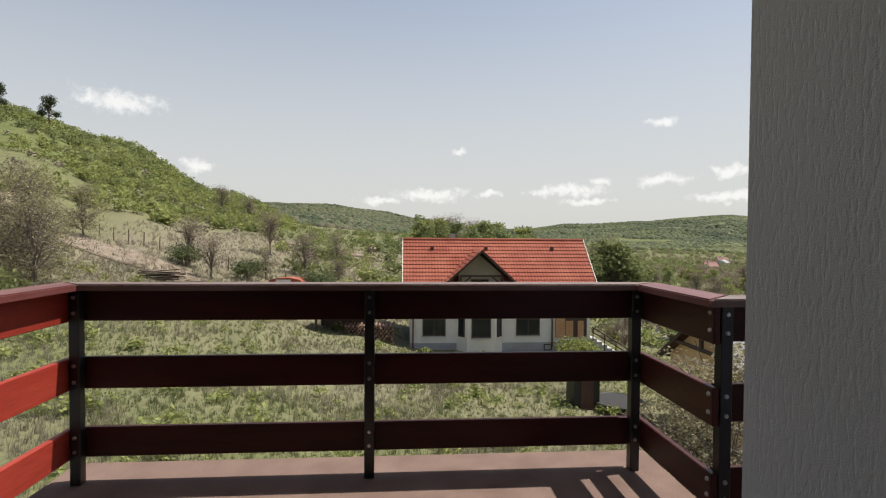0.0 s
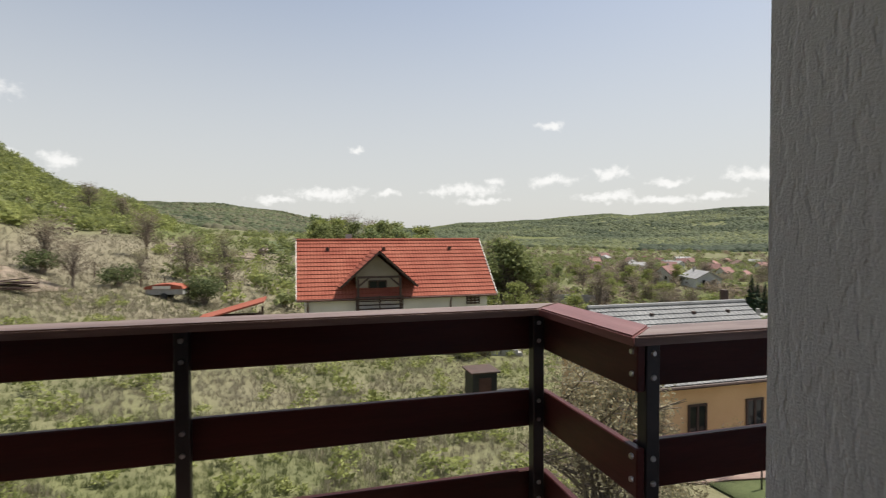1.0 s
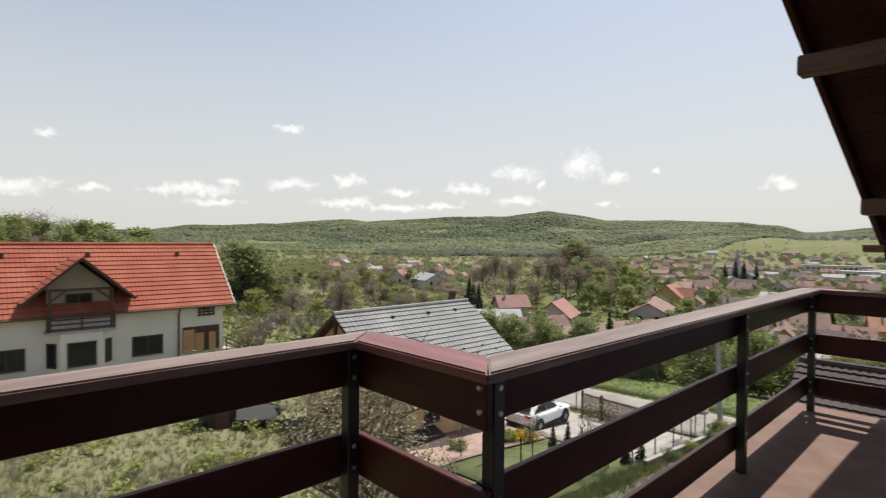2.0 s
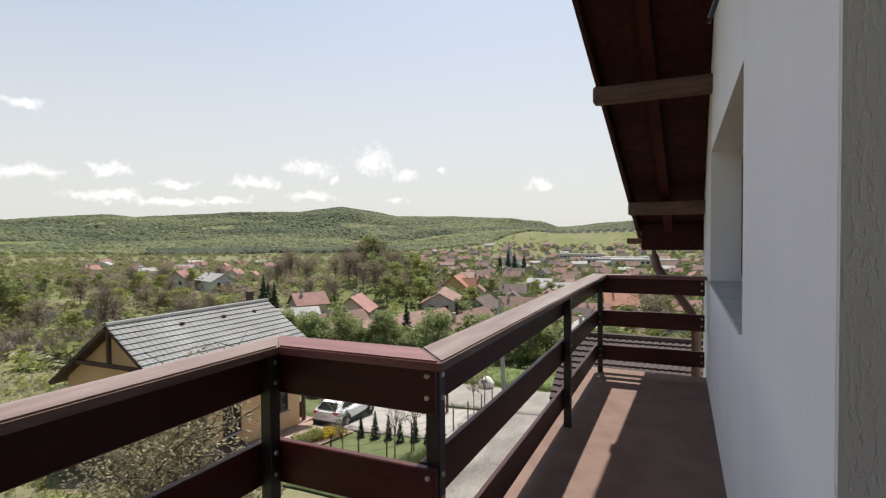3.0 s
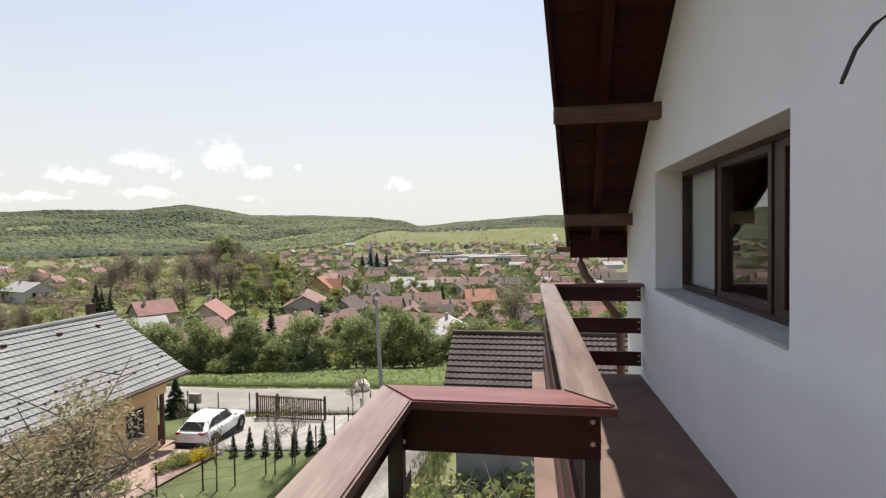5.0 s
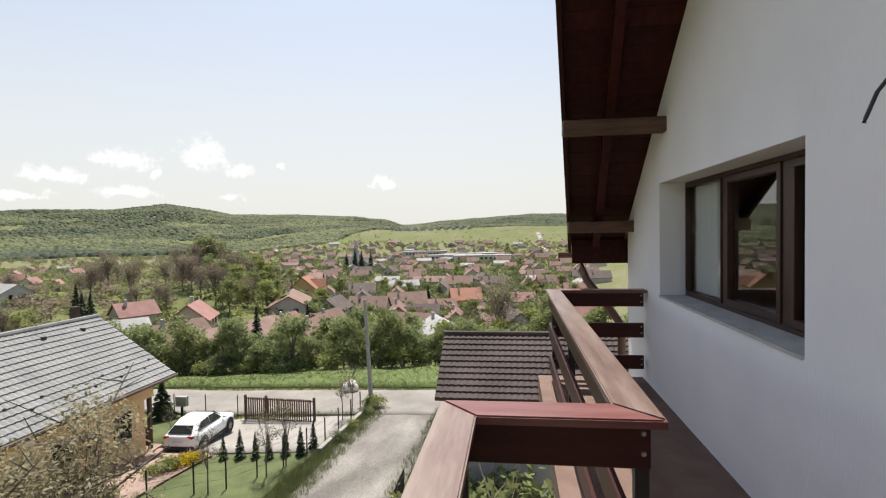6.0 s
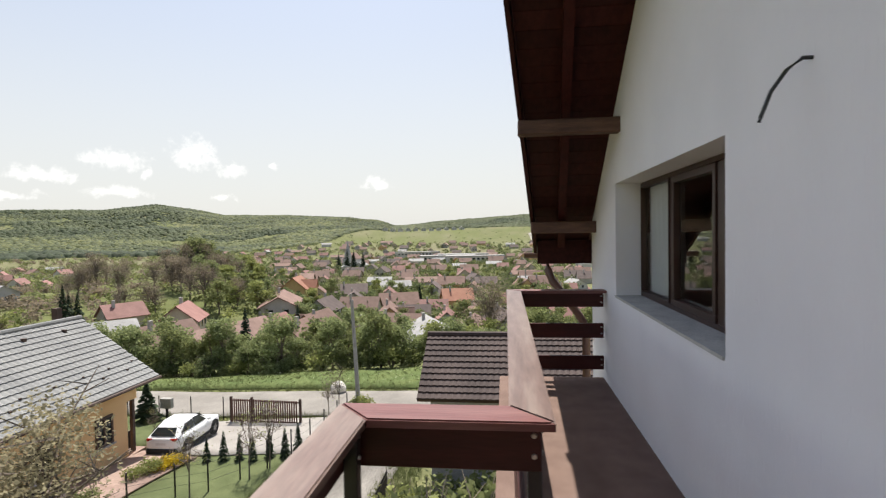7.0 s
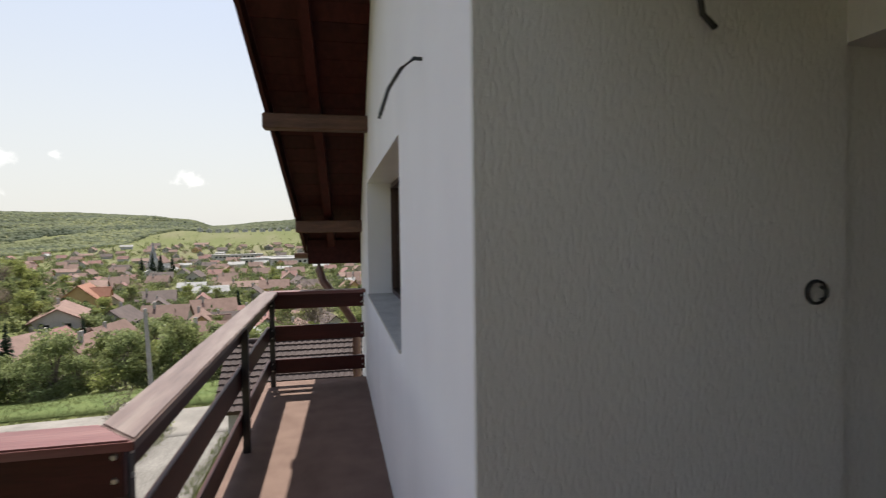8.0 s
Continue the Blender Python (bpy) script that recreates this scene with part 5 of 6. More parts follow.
def make_bush(seed, height, spread, mat, leaves, size, label, group, name="bush", twigs=14):
    rng = random.Random(seed)
    t = thing(name, (0, 0, 0), label, "bush", group)
    bm = bmesh.new()
    for i in range(twigs):
        a, u = rng.uniform(0, 6.283), rng.uniform(.3, 1)
        e = Vector((math.cos(a) * spread * u, math.sin(a) * spread * u, height * rng.uniform(.6, 1.05)))
        tube(bm, [(0, 0, -0.2), e * .5 + Vector((0, 0, .1 * height)), e], [.03, .018, .006], 4)
    part("branchwork", bm, M_TWIG, t)
    vs, fs = [], []
    for i in range(7):
        a = i * 2.4
        leaves_into(vs, fs, rng, (math.cos(a) * spread * .5 * (i > 0), math.sin(a) * spread * .5 * (i > 0), height * rng.uniform(.4, .72)), spread * .55, leaves // 7, size, .8)
    raw_part("foliage", vs, fs, mat, t)
    return t


PLACED = {}


def plant(proto, x, y, scale=1.0, turn=0.0, tall=1.0):
    """The first call puts the model itself in place, later ones a copy."""
    m = pose(x, y, gz(x, y), 0, 0, turn) @ Matrix.Diagonal((scale, scale, scale * tall, 1))
    if proto.name not in PLACED:
        PLACED[proto.name] = True
        proto.matrix_basis = m
        return proto
    ob = copy_thing(proto, m)
    ob.matrix_basis = m
    return ob


G_H, G_T, G_S = "roadside hedge trees", "trees of the valley", "slope trees"
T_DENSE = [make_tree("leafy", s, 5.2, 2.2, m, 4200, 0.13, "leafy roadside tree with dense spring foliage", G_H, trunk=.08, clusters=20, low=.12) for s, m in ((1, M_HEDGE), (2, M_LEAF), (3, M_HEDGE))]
T_FAR = [make_tree("leafy", s, 8.0, 3.4, m, 1300, 0.3, lab, G_T, trunk=.14, clusters=15, low=.18) for s, m, lab in
         ((11, M_HEDGE, "green leafy tree among the houses"), (12, M_LEAF, "dark green leafy tree among the houses"), (13, M_LEAF_LIGHT, "fresh light-green tree among the houses"))]
T_BARE = [make_tree("bare", s, 8.0, 3.6, M_BUD, 1500, 0.10, "brown budding tree with bare branches", G_S, trunk=.15, clusters=18, low=.28, name="budding_tree") for s in (21, 22)]
T_OLIVE = make_tree("bare", 25, 8.0, 3.3, M_OLIVE, 3600, 0.085, "grey-green tree with opening leaves on the slope", G_S, trunk=.08, clusters=24, low=.12, name="slope_tree", girth=.7)
T_NEAR = make_tree("bare", 31, 4.9, 1.25, M_PALEBUD, 12000, 0.026, "young tree with sparse opening leaves", "garden trees", trunk=.12, clusters=26, name="young_tree", low=.3, girth=.4)
T_FIR = [make_conifer(s, 9.0, 2.2, "tall dark green spruce tree", "spruces") for s in (41, 42)]
T_CONE = make_conifer(51, 1.3, 0.27, "small dark columnar conifer in the lawn", "lawn conifers", density=1.2, name="dwarf_conifer")
T_BLUE = make_conifer(52, 2.6, 0.95, "young blue-green spruce by the street fence", "garden spruces", density=1.6, name="young_spruce")
B_GREEN = [make_bush(s, 1.6, 1.3, m, 900, 0.10, lab, "bushes") for s, m, lab in ((61, M_LEAF, "green leafy bush with thin stems"), (62, M_LEAF_LIGHT, "light-green budding bush with thin stems"), (63, M_LEAF_DARK, "dark green bush with thin stems"))]
B_ROUND = make_bush(66, 2.3, 1.7, M_LEAF_DARK, 3200, 0.09, "dense rounded dark green bush", "garden bushes", name="round_bush")
B_SCRUB = [make_bush(s, 1.9, 1.4, M_TWIG, 90, 0.06, "brown leafless scrub bush", "scrub", name="scrub_bush", twigs=70) for s in (64, 65)]
B_YELLOW = make_bush(67, 0.75, 0.55, M_YELLOW, 700, 0.05, "yellow flowering garden bush", "garden bushes", name="flowering_bush")
T_SAP = make_tree("bare", 71, 2.9, 0.85, M_LEAF_LIGHT, 200, 0.03, "slender fruit sapling with few opening leaves", "saplings", trunk=.3, clusters=8, name="sapling", girth=.45)

T_PINE = make_tree("leafy", 44, 12.0, 3.6, M_PINE, 3400, 0.24, "lone dark pine with layered boughs on the hill", "hill pines", trunk=.3, clusters=22, name="pine", low=.42)

rng = random.Random(77)
# hedge behind the meadow
for i in range(46):
    y = -24 + i * 1.65 + rng.uniform(-.5, .5)
    plant(T_DENSE[rng.randrange(3)], 46.2 + rng.uniform(-1.2, 1.6), y, rng.uniform(.62, 1.0), rng.uniform(0, 360), rng.uniform(.85, 1.15))
for i in range(36):
    y = -26 + i * 2.1
    plant(B_GREEN[rng.randrange(3)], 45.2 + rng.uniform(-.6, 1.0), y + rng.uniform(-.7, .7), rng.uniform(.9, 1.5), rng.uniform(0, 360))
for i in range(16):
    plant(T_FAR[rng.randrange(3)], 50 + rng.uniform(0, 7), -22 + i * 5 + rng.uniform(-2, 2), rng.uniform(.5, .75), rng.uniform(0, 360))
# garden
for x, y in ((20.6, 14.6), (20.8, 13.9), (20.9, 13.2), (20.8, 12.5), (21.2, 11.9), (21.3, 11.2), (22.2, 10.95)):
    plant(T_CONE, x, y, rng.uniform(.85, 1.15), rng.uniform(0, 360))
plant(T_BLUE, 27.1, 22.3, 1.0)
for x, y, s in ((16.8, 13.0, 1.0), (18.7, 11.6, 1.05), (19.9, 11.3, 1.1), (27.5, 11.3, 1.0), (29.6, 11.4, 1.1), (24.2, 19.8, .6), (15.5, 15.8, .8)):
    plant(T_SAP, x, y, s, rng.uniform(0, 360))
for x, y, s in ((19.8, 15.8, 1.0), (20.3, 15.7, .8), (19.2, 16.0, .8)):
    plant(B_YELLOW, x, y, s, rng.uniform(0, 360))
for x, y, s in ((18.9, 16.2, .45), (18.2, 16.3, .4), (16.0, 16.6, .4), (29.8, 10.3, .5), (30.4, 10.1, .6), (28.6, 10.2, .4), (25.8, 10.15, .35), (23.5, 10.1, .4)):
    plant(B_GREEN[rng.randrange(3)], x, y, s, rng.uniform(0, 360))
# young trees below the balcony, in front of the bungalow
for x, y, s in ((4.3, 7.0, 1.22), (12.6, 16.4, .6)):
    plant(T_NEAR, x, y, s, rng.uniform(0, 360))
for x, y, s in ((12.2, 3.2, 1.4), (13.6, 3.9, 1.1), (14.4, 4.3, .9), (11.0, 2.8, 1.3), (13.0, 1.8, 1.5), (14.2, 2.4, 1.3), (9.6, 3.4, 1.1), (10.4, 4.0, .9), (8.6, 2.6, 1.2), (12.4, 4.4, .8)):
    plant(B_GREEN[rng.randrange(3)], x, y, s, rng.uniform(0, 360))
# around the orange-roofed house
plant(B_ROUND, *polar(-9.9, 57), 1.25)
for x, y, s in ((13.0, 40.2, 1.2), (14.4, 41.0, 1.1), (12.2, 39.0, .8), (9.9, 29.3, .7)):
    plant(B_GREEN[1], x, y, s, rng.uniform(0, 360))
for x, y, s in ((-20.2, 53.5, .55), (-25.0, 60.0, .7), (-14, 70, .8), (-22, 84, .9), (-9, 66, .45)):
    plant(T_BARE[rng.randrange(2)], x, y, s, rng.uniform(0, 360))
for x, y, s in ((-17.3, 56.1, 1.5), (-24.6, 58.0, 1.6), (-2.2, 60, 1.0), (-6, 72, 1.1), (-26.5, 33.5, 1.4), (-29, 34.5, 1.5)):
    plant(B_GREEN[rng.randrange(3)], x, y, s, rng.uniform(0, 360))
for x, y, s in ((-27.3, 38.6, .85), (-30.5, 42.5, 1.0), (-34, 47, 1.1), (-30, 38, .9), (-36, 44, 1.0), (-38, 55, .9), (-16.5, 60, .5), (-40, 66, .9), (-12, 88, .8)):
    plant(T_OLIVE, x, y, s, rng.uniform(0, 360))
# wooded rise behind the orange roof
for i in range(30):
    az = rng.uniform(1.5, 13.5)
    plant(T_FAR[rng.randrange(3)], *polar(az, rng.uniform(112, 150)), rng.uniform(.7, 1.1), rng.uniform(0, 360))
for az, r, s in ((3.2, 140, 1.1), (5.0, 142, 1.2), (7.2, 140, 1.1), (-19, 165, 1.0), (-16.5, 150, .9)):
    plant(T_BARE[rng.randrange(2)], *polar(az, r), s, rng.uniform(0, 360))
for az, r, s in ((21.6, 92, 1.4), (22.8, 93, 1.35), (23.8, 96, 1.1), (19.6, 88, .95), (25.5, 100, .9), (18.9, 80, .75)):
    plant(T_FAR[1], *polar(az, r), s, rng.uniform(0, 360))
for i in range(60):
    plant(B_SCRUB[rng.randrange(2)], *polar(rng.uniform(21, 40), rng.uniform(56, 84)), rng.uniform(.8, 1.5), rng.uniform(0, 360))
for az, r, s in ((21.2, 95, 1.55), (20.3, 97, 1.3)):
    plant(T_OLIVE, *polar(az, r), s, rng.uniform(0, 360))
# lone pine on the steep hill
plant(T_PINE, *polar(-33.0, 205), .85)
plant(T_PINE, *polar(-36.4, 210), .8, 70)
# thickets between the houses and the mound
for i in range(46):
    plant(T_BARE[rng.randrange(2)], *polar(rng.uniform(21, 52), rng.uniform(78, 190)), rng.uniform(.45, .85), rng.uniform(0, 360))
for i in range(45):
    plant(T_FAR[rng.choice((0, 2, 2))], *polar(rng.uniform(20, 46), rng.uniform(72, 230)), rng.uniform(.35, .7), rng.uniform(0, 360))
for i in range(34):
    plant(T_FAR[rng.choice((0, 2, 1))], *polar(rng.uniform(57, 68), rng.uniform(96, 150)), rng.uniform(.4, .8), rng.uniform(0, 360))
for az, r, s in ((56.6, 150, 1.0), (57.4, 148, 1.1), (58.3, 152, 1.0), (57.0, 156, 1.2)):
    plant(T_FAR[1], *polar(az, r), s, rng.uniform(0, 360))
for i in range(30):
    plant(T_BARE[rng.randrange(2)], *polar(rng.uniform(46, 62), rng.uniform(105, 160)), rng.uniform(.6, 1.05), rng.uniform(0, 360))
for az, r, s in ((45.9, 90, 1.0), (47.0, 91, .85), (46.4, 94, .8), (60.8, 62, .75), (72.5, 330, 1.6), (73.2, 335, 1.5), (74.2, 340, 1.4), (71.6, 340, 1.3), (80, 140, .8), (66.5, 90, .6)):
    plant(T_FIR[rng.randrange(2)], *polar(az, r), s, rng.uniform(0, 360))
plant(T_BARE[0], *polar(87.3, 70), 1.25, 40)
for i in range(80):
    r = 66 + 300 * rng.random() ** 1.3
    plant(T_FAR[rng.randrange(3)], *polar(rng.uniform(62, 96), r), rng.uniform(.4, .8), rng.uniform(0, 360))


# scattered growth that nobody could count
def scatter(name, mat, spots, maker, label):
    vs, fs = [], []
    r2 = random.Random(len(spots))
    for x, y, s in spots:
        maker(vs, fs, r2, x, y, gz(x, y), s)
    ob = raw_part(name, vs, fs, mat)
    if maker is canopy:
        ob.data.polygons.foreach_set("use_smooth", [True] * len(fs))
    return tagged(ob, label, name.replace("_", " "), kind="stuff")


def clump(vs, fs, r2, x, y, z, s):
    """An uneven leafy clump on the ground."""
    for _ in range(3):
        leaves_into(vs, fs, r2, (x + r2.uniform(-.5, .5) * s, y + r2.uniform(-.5, .5) * s, z + s * r2.uniform(.25, .7)), s * .6, 26, s * .15, .8)


def tuft(vs, fs, r2, x, y, z, s):
    for _ in range(11):
        a, l = r2.uniform(0, 6.283), s * r2.uniform(.4, 1.2)
        px, py = x + r2.uniform(-.3, .3) * s, y + r2.uniform(-.3, .3) * s
        w = s * .03
        k = len(vs)
        vs.extend([(px - w * math.sin(a), py + w * math.cos(a), z - .03), (px + w * math.sin(a), py - w * math.cos(a), z - .03), (px + math.cos(a) * l * .4, py + math.sin(a) * l * .4, z + l)])
        fs.append((k, k + 1, k + 2))


def canopy(vs, fs, r2, x, y, z, s):
    """A far tree crown: a small lumpy dome."""
    k, n = len(vs), 5
    for ring, (rr, hh) in enumerate(((1.15, -0.1), (0.8, 0.45))):
        for i in range(n):
            a = 6.283 * (i + .5 * ring) / n
            q = s * rr * r2.uniform(.75, 1.2)
            vs.append((x + q * math.cos(a), y + q * math.sin(a), z + s * hh * r2.uniform(.8, 1.3)))
    vs.append((x + r2.uniform(-.2, .2) * s, y + r2.uniform(-.2, .2) * s, z + s * r2.uniform(.55, .95)))
    for i in range(n):
        j = (i + 1) % n
        fs.append((k + i, k + j, k + n + i))
        fs.append((k + j, k + n + j, k + n + i))
        fs.append((k + n + i, k + n + j, k + 2 * n))


def spots(count, az0, az1, r0, r1, s0, s1, seed, keep=None, power=1.0):
    r2 = random.Random(seed)
    out = []
    while len(out) < count:
        az, r = r2.uniform(az0, az1), r0 + (r1 - r0) * r2.random() ** power
        x, y = polar(az, r)
        if keep is None or keep(x, y, az, r):
            out.append((x, y, r2.uniform(s0, s1)))
    return out


def patchy(level, scale, seed):
    return lambda x, y, az, r: noise.noise((x * scale, y * scale, seed)) > level


def off_roads(x, y):
    if 27.5 < x < 45 or (5 < x < 30 and 4.5 < y < 10.6) or (12.5 < x < 28.5 and 10 < y < 27) or (-1.5 < x < 16.5 and 40 < y < 51) or (14.5 < x < 21.5 and -6 < y < 4.5):
        return False
    return not (x < 6.5 and y < 4)


scatter("dry_grass", M_DRYGRASS, spots(12000, -40, 44, 9, 60, .2, .42, 1, lambda x, y, az, r: off_roads(x, y) and noise.noise((x * .14, y * .14, 2)) > -.08), tuft, "tall dry straw-coloured grass tufts")
scatter("tall_grass", M_GREENGRASS, spots(18000, -42, 62, 9, 58, .14, .34, 2, lambda x, y, az, r: off_roads(x, y) and noise.noise((x * .14, y * .14, 2)) < .2), tuft, "rough green grass tufts in the field")
scatter("dry_slope_grass", M_DRYGRASS, spots(9000, -45, 8, 45, 130, .3, .65, 3, lambda x, y, az, r: r < 128 - max(0, -az - 10) * 2.2), tuft, "tall dry grass over the slope")
scatter("meadow_grass", M_GREENGRASS, [(36.3 + random.Random(i).random() * 8, -30 + random.Random(i + 9).random() * 100, .35) for i in range(5000)], tuft, "lush uncut meadow grass")
scatter("verge_grass", M_GREENGRASS, [(6 + random.Random(i).random() * 24, 9.1 + random.Random(i * 7 + 1).random() ** .6 * 1.6, .34) for i in range(2600)], tuft, "green verge grass along the lane")
r4 = random.Random(8)
scatter("road_edge_grass", M_GREENGRASS, [(35.1 + r4.random() * 1.5, -30 + r4.random() * 95, r4.uniform(.2, .4)) for _ in range(2600)] + [(27.9 + r4.random() * 1.0, 10.8 + r4.random() * 40, r4.uniform(.2, .4)) for _ in range(1100)] + [(6 + r4.random() * 24, 4.7 + r4.random() * 1.5, r4.uniform(.2, .4)) for _ in range(1700)] + [(14 + r4.random() * 8, 10.8 + r4.random() * 4.4, r4.uniform(.06, .14)) for _ in range(1500)], tuft, "short grass along the road edges and lawn")
scatter("slope_shrubs", M_LEAF_DARK, spots(170, 70, 98, 620, 1010, 1.0, 2.4, 22), clump, "scattered dark shrubs on the grassy slope")
scatter("field_weeds", M_LEAF_LIGHT, spots(260, -38, 30, 14, 55, .3, .8, 4, lambda x, y, az, r: off_roads(x, y)), clump, "low yellow-green weeds in the field")
scatter("slope_bushes", M_LEAF, spots(560, -46, -14, 115, 270, 1.2, 3.0, 5, patchy(-.15, .02, 3)), clump, "dense green bushes over the steep hill")
scatter("slope_bushes", M_LEAF_LIGHT, spots(900, -46, -12, 95, 265, 1.0, 2.8, 6, patchy(-.2, .025, 8)), clump, "fresh light-green bushes over the steep hill")
scatter("slope_bushes", M_LEAF_DARK, spots(60, -46, -18, 120, 265, 1.3, 2.6, 7, patchy(.0, .02, 5)), clump, "dark green bushes on the steep hill")
scatter("slope_scrub", M_TWIG, spots(34, -45, 2, 100, 175, 1.2, 2.4, 8), clump, "brown leafless scrub on the slope")
scatter("slope_scrub", M_BUD, spots(420, 16, 50, 88, 210, 1.0, 2.4, 9), clump, "reddish brown scrub between the gardens")
scatter("valley_bushes", M_LEAF, spots(900, -14, 58, 58, 330, 1.0, 2.8, 10), clump, "green bushes over the valley side")
scatter("valley_bushes", M_LEAF_LIGHT, spots(520, -10, 60, 55, 260, .9, 2.2, 11), clump, "light-green bushes over the valley side")
scatter("valley_bushes", M_LEAF, spots(2200, 60, 97, 66, 700, 1.2, 3.2, 12), clump, "green garden bushes among the houses")
scatter("valley_trees", M_LEAF_DARK, spots(750, 60, 97, 80, 640, 2.6, 4.2, 21), clump, "green trees among the village houses")
scatter("valley_scrub", M_BUD, spots(500, 30, 97, 110, 640, 1.5, 3.4, 18), clump, "brown budding trees among the gardens")
scatter("valley_bushes", M_LEAF, spots(1100, 14, 62, 250, 720, 2.0, 4.5, 19), clump, "green copses over the valley floor")
scatter("valley_scrub", M_BUD, spots(500, 14, 62, 230, 650, 2.0, 4.2, 20), clump, "brown budding copses over the valley floor")
def wood_edge(az, r):
    return r > min(1040, 700 + max(0, az - 69) * 40)


scatter("budding_woods", M_WOODS_BROWN, spots(7000, -22, 10, 400, 1780, 2.0, 4.6, 24, None, .8), canopy, "brown-green budding woods on the ridge")
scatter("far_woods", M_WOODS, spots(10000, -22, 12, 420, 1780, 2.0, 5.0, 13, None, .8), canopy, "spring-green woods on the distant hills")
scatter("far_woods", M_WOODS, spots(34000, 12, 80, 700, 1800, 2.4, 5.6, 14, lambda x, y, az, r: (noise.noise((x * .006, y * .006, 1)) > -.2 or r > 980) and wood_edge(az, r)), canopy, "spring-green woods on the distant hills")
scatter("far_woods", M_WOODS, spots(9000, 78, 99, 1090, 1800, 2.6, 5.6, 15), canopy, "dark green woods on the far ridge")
scatter("far_woods", M_WOODS_LIGHT, spots(17000, 12, 80, 700, 1800, 2.2, 5.4, 17, lambda x, y, az, r: noise.noise((x * .004, y * .004, 7)) + (.4 if 57 < az and r < 1500 else 0) > .05 and wood_edge(az, r)), canopy, "lighter young woods on the distant hills")
scatter("far_fir_woods", M_WOODS_DARK, spots(1300, 36, 60, 690, 760, 5, 8, 16), canopy, "dark fir belt at the foot of the hills")


def fleck(vs, fs, r2, x, y, z, s):
    k, h = len(vs), z + r2.uniform(.25, .45)
    vs.extend([(x - s, y, h), (x, y - s, h + s * .5), (x + s, y, h), (x, y + s, h - s * .5)])
    fs.append((k, k + 1, k + 2, k + 3))


r3 = random.Random(5)
scatter("meadow_flowers", M_BLOSSOM, [(36.5 + r3.random() * 7.5, -28 + r3.random() * 90, r3.uniform(.03, .07)) for _ in range(1600)], fleck, "white flower heads in the meadow")


def build_slope_things():
    f = thing("wire_fence", (-22.0, 61.0, gz(-22, 61)), "weathered posts of a fence across the slope", "fence")
    for i in range(13):
        x, y = -40 + i * 2.4, 69.5 - i * 1.15
        bm = bmesh.new()
        z = gz(x, y) - gz(-22, 61)
        tube(bm, [(x + 22, y - 61, z - .3), (x + 22.05, y - 61, z + 1.7)], .06, 5)
        part("post", bm, M_DARKWOOD, f)
    x, y = polar(27.5, 96)
    p = thing("panel_fence", (x, y, gz(x, y)), "grey boarded fence panels behind the scrub", "fence", turn=-25)
    for i in range(6):
        box_part("panel", (-9 + i * 3, -6.1 + i * 3, -.05, .05, -.3, 2.0), M_GALV, p)
    x, y = polar(-13.2, 57)
    t = thing("covered_trailer", (x, y, gz(x, y)), "parked trailer under a red and white cover", "trailer", turn=-8)
    box_part("bed", (-1.7, 1.7, -.8, .8, .45, 1.0), M_GALV, t, bevel=.03)
    bm = bmesh.new()
    prism(bm, [(-1.8, 1.003), (1.8, 1.003), (1.6, 1.3), (.4, 1.5), (-.8, 1.45), (-1.7, 1.25)], "y", -.88, .88)
    part("cover", bm, M_ORANGE, t, "red tarpaulin cover")
    box_part("stripe", (-1.0, .6, -.9, -.882, 1.02, 1.3), M_WHITEWALL, t, "white cover stripe")
    for s in (-1, 1):
        bm = bmesh.new()
        bmesh.ops.create_cone(bm, cap_ends=True, segments=16, radius1=.33, radius2=.33, depth=.2)
        bmesh.ops.transform(bm, matrix=pose(0, s * .92, .3, 90), verts=bm.verts)
        part("wheel", bm, M_RUBBER, t)


build_slope_things()

# ---- the village ----
M_ROOFS = [material(n, a, b, rough=0.8, scale=0.5, fine=6, vary=0.15) for n, a, b in
           (("brown_clay_roof", (0.145, 0.082, 0.062), (0.205, 0.122, 0.096)), ("faded_red_roof", (0.20, 0.095, 0.08), (0.255, 0.13, 0.112)), ("grey_sheet_roof", (0.24, 0.235, 0.23), (0.34, 0.33, 0.32)),
            ("orange_clay_roof", (0.27, 0.115, 0.07), (0.34, 0.16, 0.10)), ("dark_brown_roof", (0.075, 0.05, 0.045), (0.12, 0.085, 0.075)))]
M_WALLS = [material(n, a, b, rough=0.9, scale=0.5, fine=8) for n, a, b in
           (("cream_render", (0.42, 0.37, 0.29), (0.50, 0.45, 0.36)), ("pale_render", (0.50, 0.49, 0.46), (0.58, 0.57, 0.54)), ("ochre_render", (0.5, 0.33, 0.16), (0.58, 0.4, 0.2)), ("grey_render", (0.36, 0.34, 0.31), (0.44, 0.42, 0.39)))]


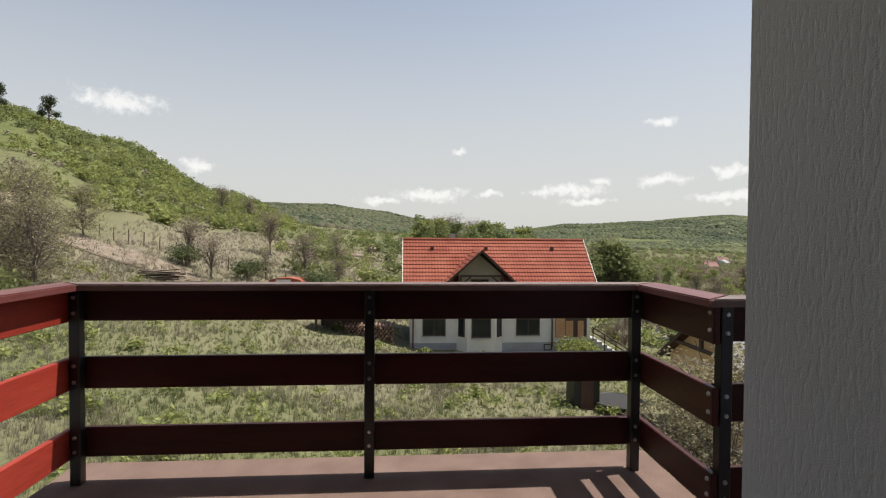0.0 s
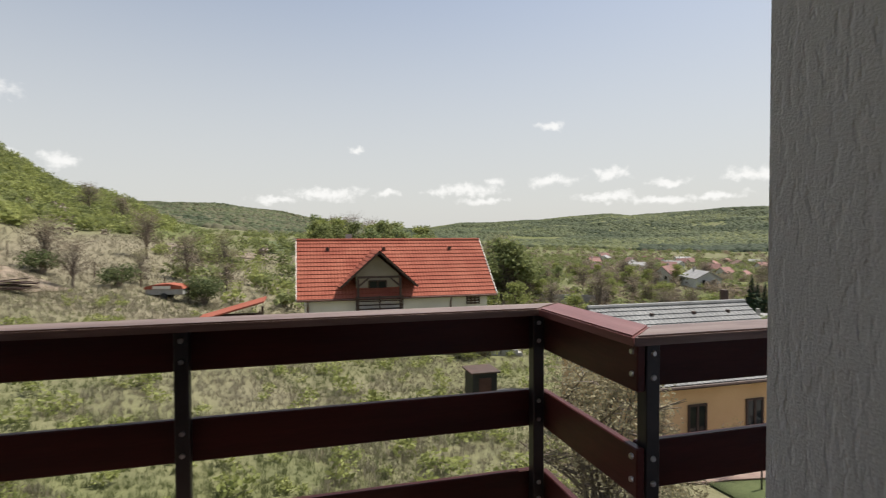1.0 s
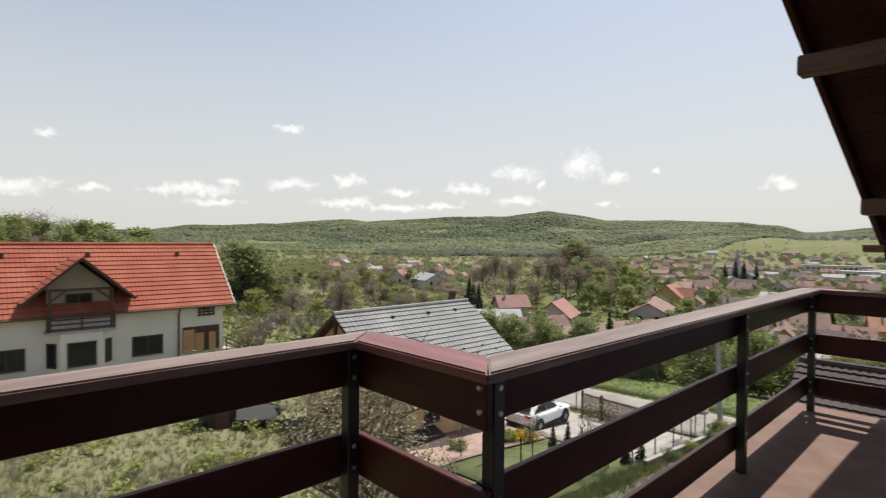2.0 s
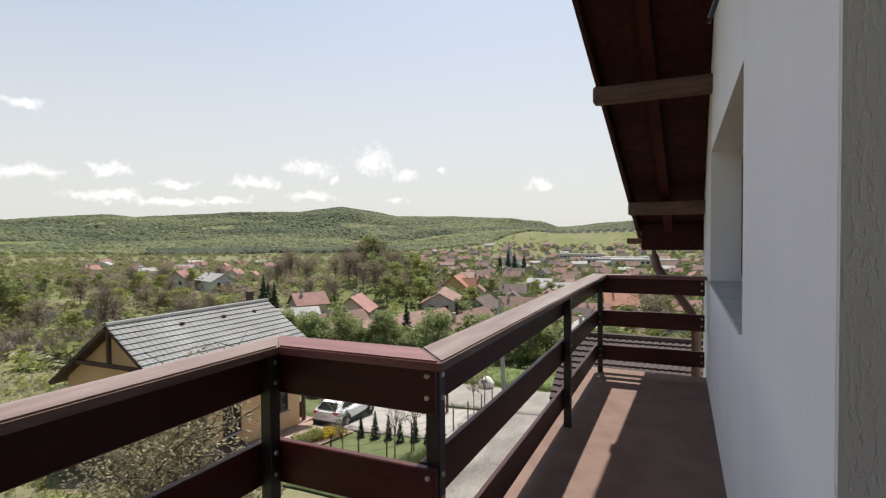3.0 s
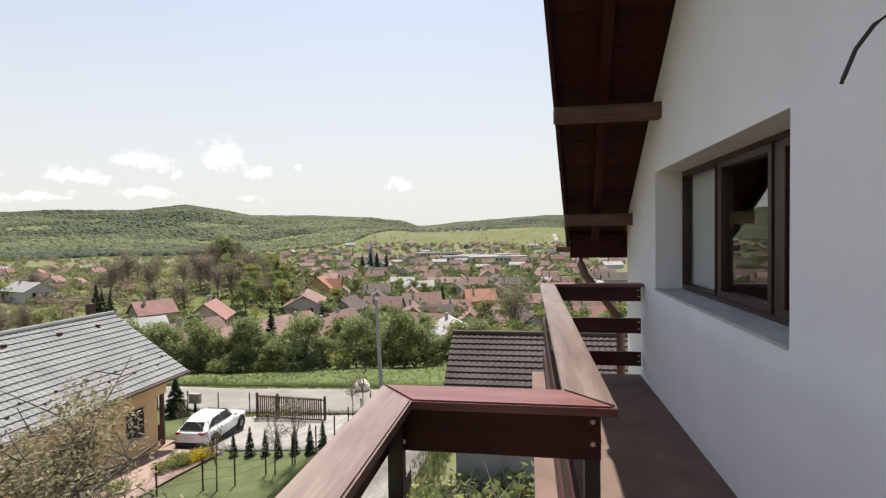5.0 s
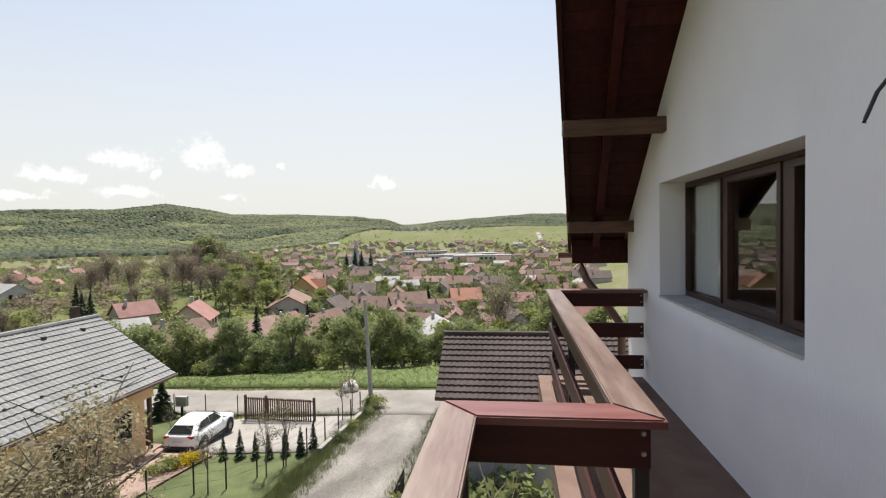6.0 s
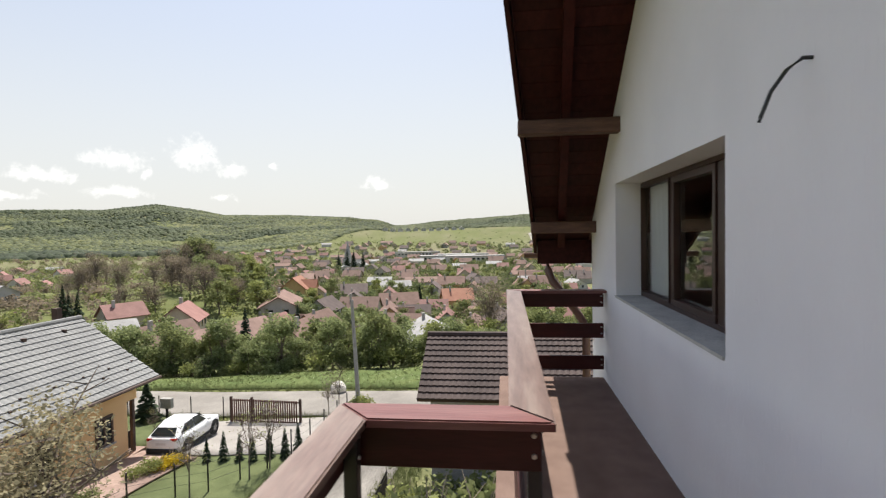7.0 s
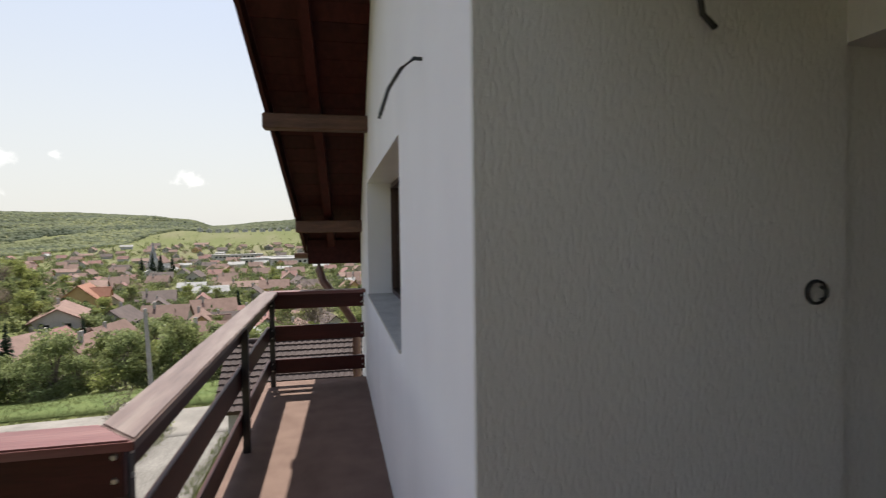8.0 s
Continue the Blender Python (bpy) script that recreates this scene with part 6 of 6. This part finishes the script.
def make_village_house(w, d, h, rise, wall, roof, label, wing=False):
    """A gabled house at the origin, ridge along x, front to -y."""
    t = thing("village_house", (0, 0, 0), label, "house", "village houses")
    bm = bmesh.new()
    box(bm, -w / 2, w / 2, -d / 2, d / 2, -2.5, h)
    for x in (-w / 2, w / 2 - .3):
        prism(bm, [(-d / 2, h), (d / 2, h), (0, h + rise * .96)], "x", x, x + .3)
    part("wall", bm, wall, t)
    o, z = .5, h - .5 * rise / (d / 2)
    for s in (-1, 1):
        a, b = (-(w / 2 + o) * -s, s * (d / 2 + o), z), ((w / 2 + o) * -s, s * (d / 2 + o), z)
        slab("roof", t, a, b, ((w / 2 + o) * -s, 0, h + rise), (-(w / 2 + o) * -s, 0, h + rise), .2, roof)
    box_part("chimney", (w * .22, w * .22 + .6, .5, 1.1, h + rise * .4, h + rise + .9), M_WALLS[3], t)
    for i, x in enumerate((-w * .3, w * .02, w * .3)):
        box_part("window", (x - .5, x + .5, -d / 2 - .06, -d / 2 - .005, h - 2.0, h - .7), M_DARKGLASS, t)
    for y in (-d * .2, d * .2):
        box_part("window", (-w / 2 - .06, -w / 2 - .005, y - .5, y + .5, h - 2.0, h - .7), M_DARKGLASS, t)
    if wing:
        bm = bmesh.new()
        prism(bm, [(-1.6, -2), (1.6, -2), (1.6, h + .2), (0, h + rise * .62), (-1.6, h + .2)], "y", -d / 2 - 2.2, 0)
        part("wing_wall", bm, wall, t)
        for s in (-1, 1):
            q = [(s * 2.0, -d / 2 - 2.6, h - .1), (s * 2.0, 0, h - .1), (0, 0, h + rise * .72), (0, -d / 2 - 2.6, h + rise * .72)]
            slab("wing_roof", t, *(q if s > 0 else (q[1], q[0], q[3], q[2])), .18, roof)
    return t


VARIANTS = [make_village_house(*v) for v in (
    (11, 8, 3.4, 3.2, M_WALLS[0], M_ROOFS[0], "cream village house with brown clay roof"), (13, 8, 3.2, 3.4, M_WALLS[2], M_ROOFS[0], "ochre village house with brown clay roof", True),
    (10, 7, 3.2, 3.0, M_WALLS[1], M_ROOFS[1], "pale village house with faded red roof"), (14, 8, 3.4, 2.2, M_WALLS[1], M_ROOFS[2], "pale house with grey sheet roof"),
    (10, 8, 4.2, 3.4, M_WALLS[2], M_ROOFS[3], "ochre house with bright orange roof", True), (12, 8, 3.2, 3.2, M_WALLS[3], M_ROOFS[4], "grey house with dark brown roof"),
    (9, 7, 3.0, 2.8, M_WALLS[0], M_ROOFS[1], "small cream house with faded red roof"), (18, 9, 3.6, 2.4, M_WALLS[3], M_ROOFS[0], "long barn with brown clay roof"))]


def build_village():
    r2 = random.Random(12)
    taken = []

    def settle(az, r, v, turn, gap=12.0):
        x, y = polar(az, r)
        if any((x - a) ** 2 + (y - b) ** 2 < gap * gap for a, b in taken):
            return
        taken.append((x, y))
        plant(VARIANTS[v], x, y, r2.uniform(.62, .82), turn)
    for az, r, v, turn in ((48, 86, 3, 140), (52.2, 84, 5, 75), (53.5, 78, 0, 160), (59.5, 77, 7, 165), (64, 86, 2, 172), (68.5, 92, 1, 172), (73.2, 78, 5, 8), (82.8, 98, 2, 5), (80.6, 74, 3, 15), (66.8, 130, 4, 8), (62.5, 70, 0, 170), (66.5, 74, 0, 175),
                           (70.5, 84, 6, 10), (77.2, 86, 0, 80), (76.5, 104, 1, 12), (85.5, 84, 7, 0), (69.5, 112, 5, 0), (50.5, 100, 6, 150), (55.5, 92, 6, 20), (86, 108, 0, 8), (89, 90, 5, 15), (79, 112, 5, 100), (72.5, 108, 0, 0), (65, 104, 7, 20), (38.5, 150, 2, 30), (41.5, 140, 3, 70)):
        settle(az, r, v, turn, 8)
    for _ in range(900):
        r = 95 + 560 * r2.random() ** 1.1
        az = r2.uniform(66 if r < 180 else 60, 99)
        settle(az, r, r2.choice((0, 0, 0, 1, 1, 2, 3, 5, 5, 5, 6, 7, 4 if r < 150 else 0)), 8 + r2.choice((0, 90)) + r2.uniform(-12, 12), 11 + r * .014)
        if len(taken) > 250:
            break
    for _ in range(40):
        settle(r2.uniform(30, 47), r2.uniform(230, 480), r2.choice((0, 2, 3, 6)), r2.uniform(0, 180), 18)
    for i in range(11):
        x, y = polar(76.8 + i * .84, 1000)
        plant(VARIANTS[3], x, y, 1.1, 10, 1.1)

    hall = None
    for az, r, turn in ((83.5, 420, 12), (86.5, 400, 8), (85.2, 460, 10), (80.2, 520, 15)):
        x, y = polar(az, r)
        if hall is None:
            hall = thing("factory_hall", (x, y, gz(x, y)), "long pale factory hall with flat grey roof", "factory", "factory halls", turn=turn)
            box_part("wall", (-6, 6, -22, 22, -3, 5), M_WALLS[1], hall)
            box_part("roof", (-6.4, 6.4, -22.4, 22.4, 5.0, 5.5), M_ROOFS[2], hall)
            for i in range(12):
                box_part("window", (-6.08, -6.01, -20 + i * 3.4, -18 + i * 3.4, 2.4, 3.9), M_DARKGLASS, hall)
        else:
            copy_thing(hall, pose(x, y, gz(x, y), 0, 0, turn))
    x, y = polar(72.6, 345)
    ch = thing("church", (x, y, gz(x, y)), "white village church with a slender grey spire", "church")
    box_part("tower", (-1.8, 1.8, -1.8, 1.8, -2, 10), M_WALLS[1], ch)
    bm = bmesh.new()
    bmesh.ops.create_cone(bm, cap_ends=True, segments=8, radius1=2.1, radius2=0.05, depth=9)
    bmesh.ops.translate(bm, vec=(0, 0, 14.5), verts=bm.verts)
    part("spire", bm, M_ROOFS[2], ch)
    box_part("nave", (1.8, 18, -4, 4, -2, 7), M_WALLS[1], ch)
    for s in (-1, 1):
        a, b = (18.4 if s > 0 else 2.2, s * 4.5, 6.8), (2.2 if s > 0 else 18.4, s * 4.5, 6.8)
        slab("nave_roof", ch, a, b, (b[0], 0, 11), (a[0], 0, 11), .25, M_ROOFS[0])


build_village()
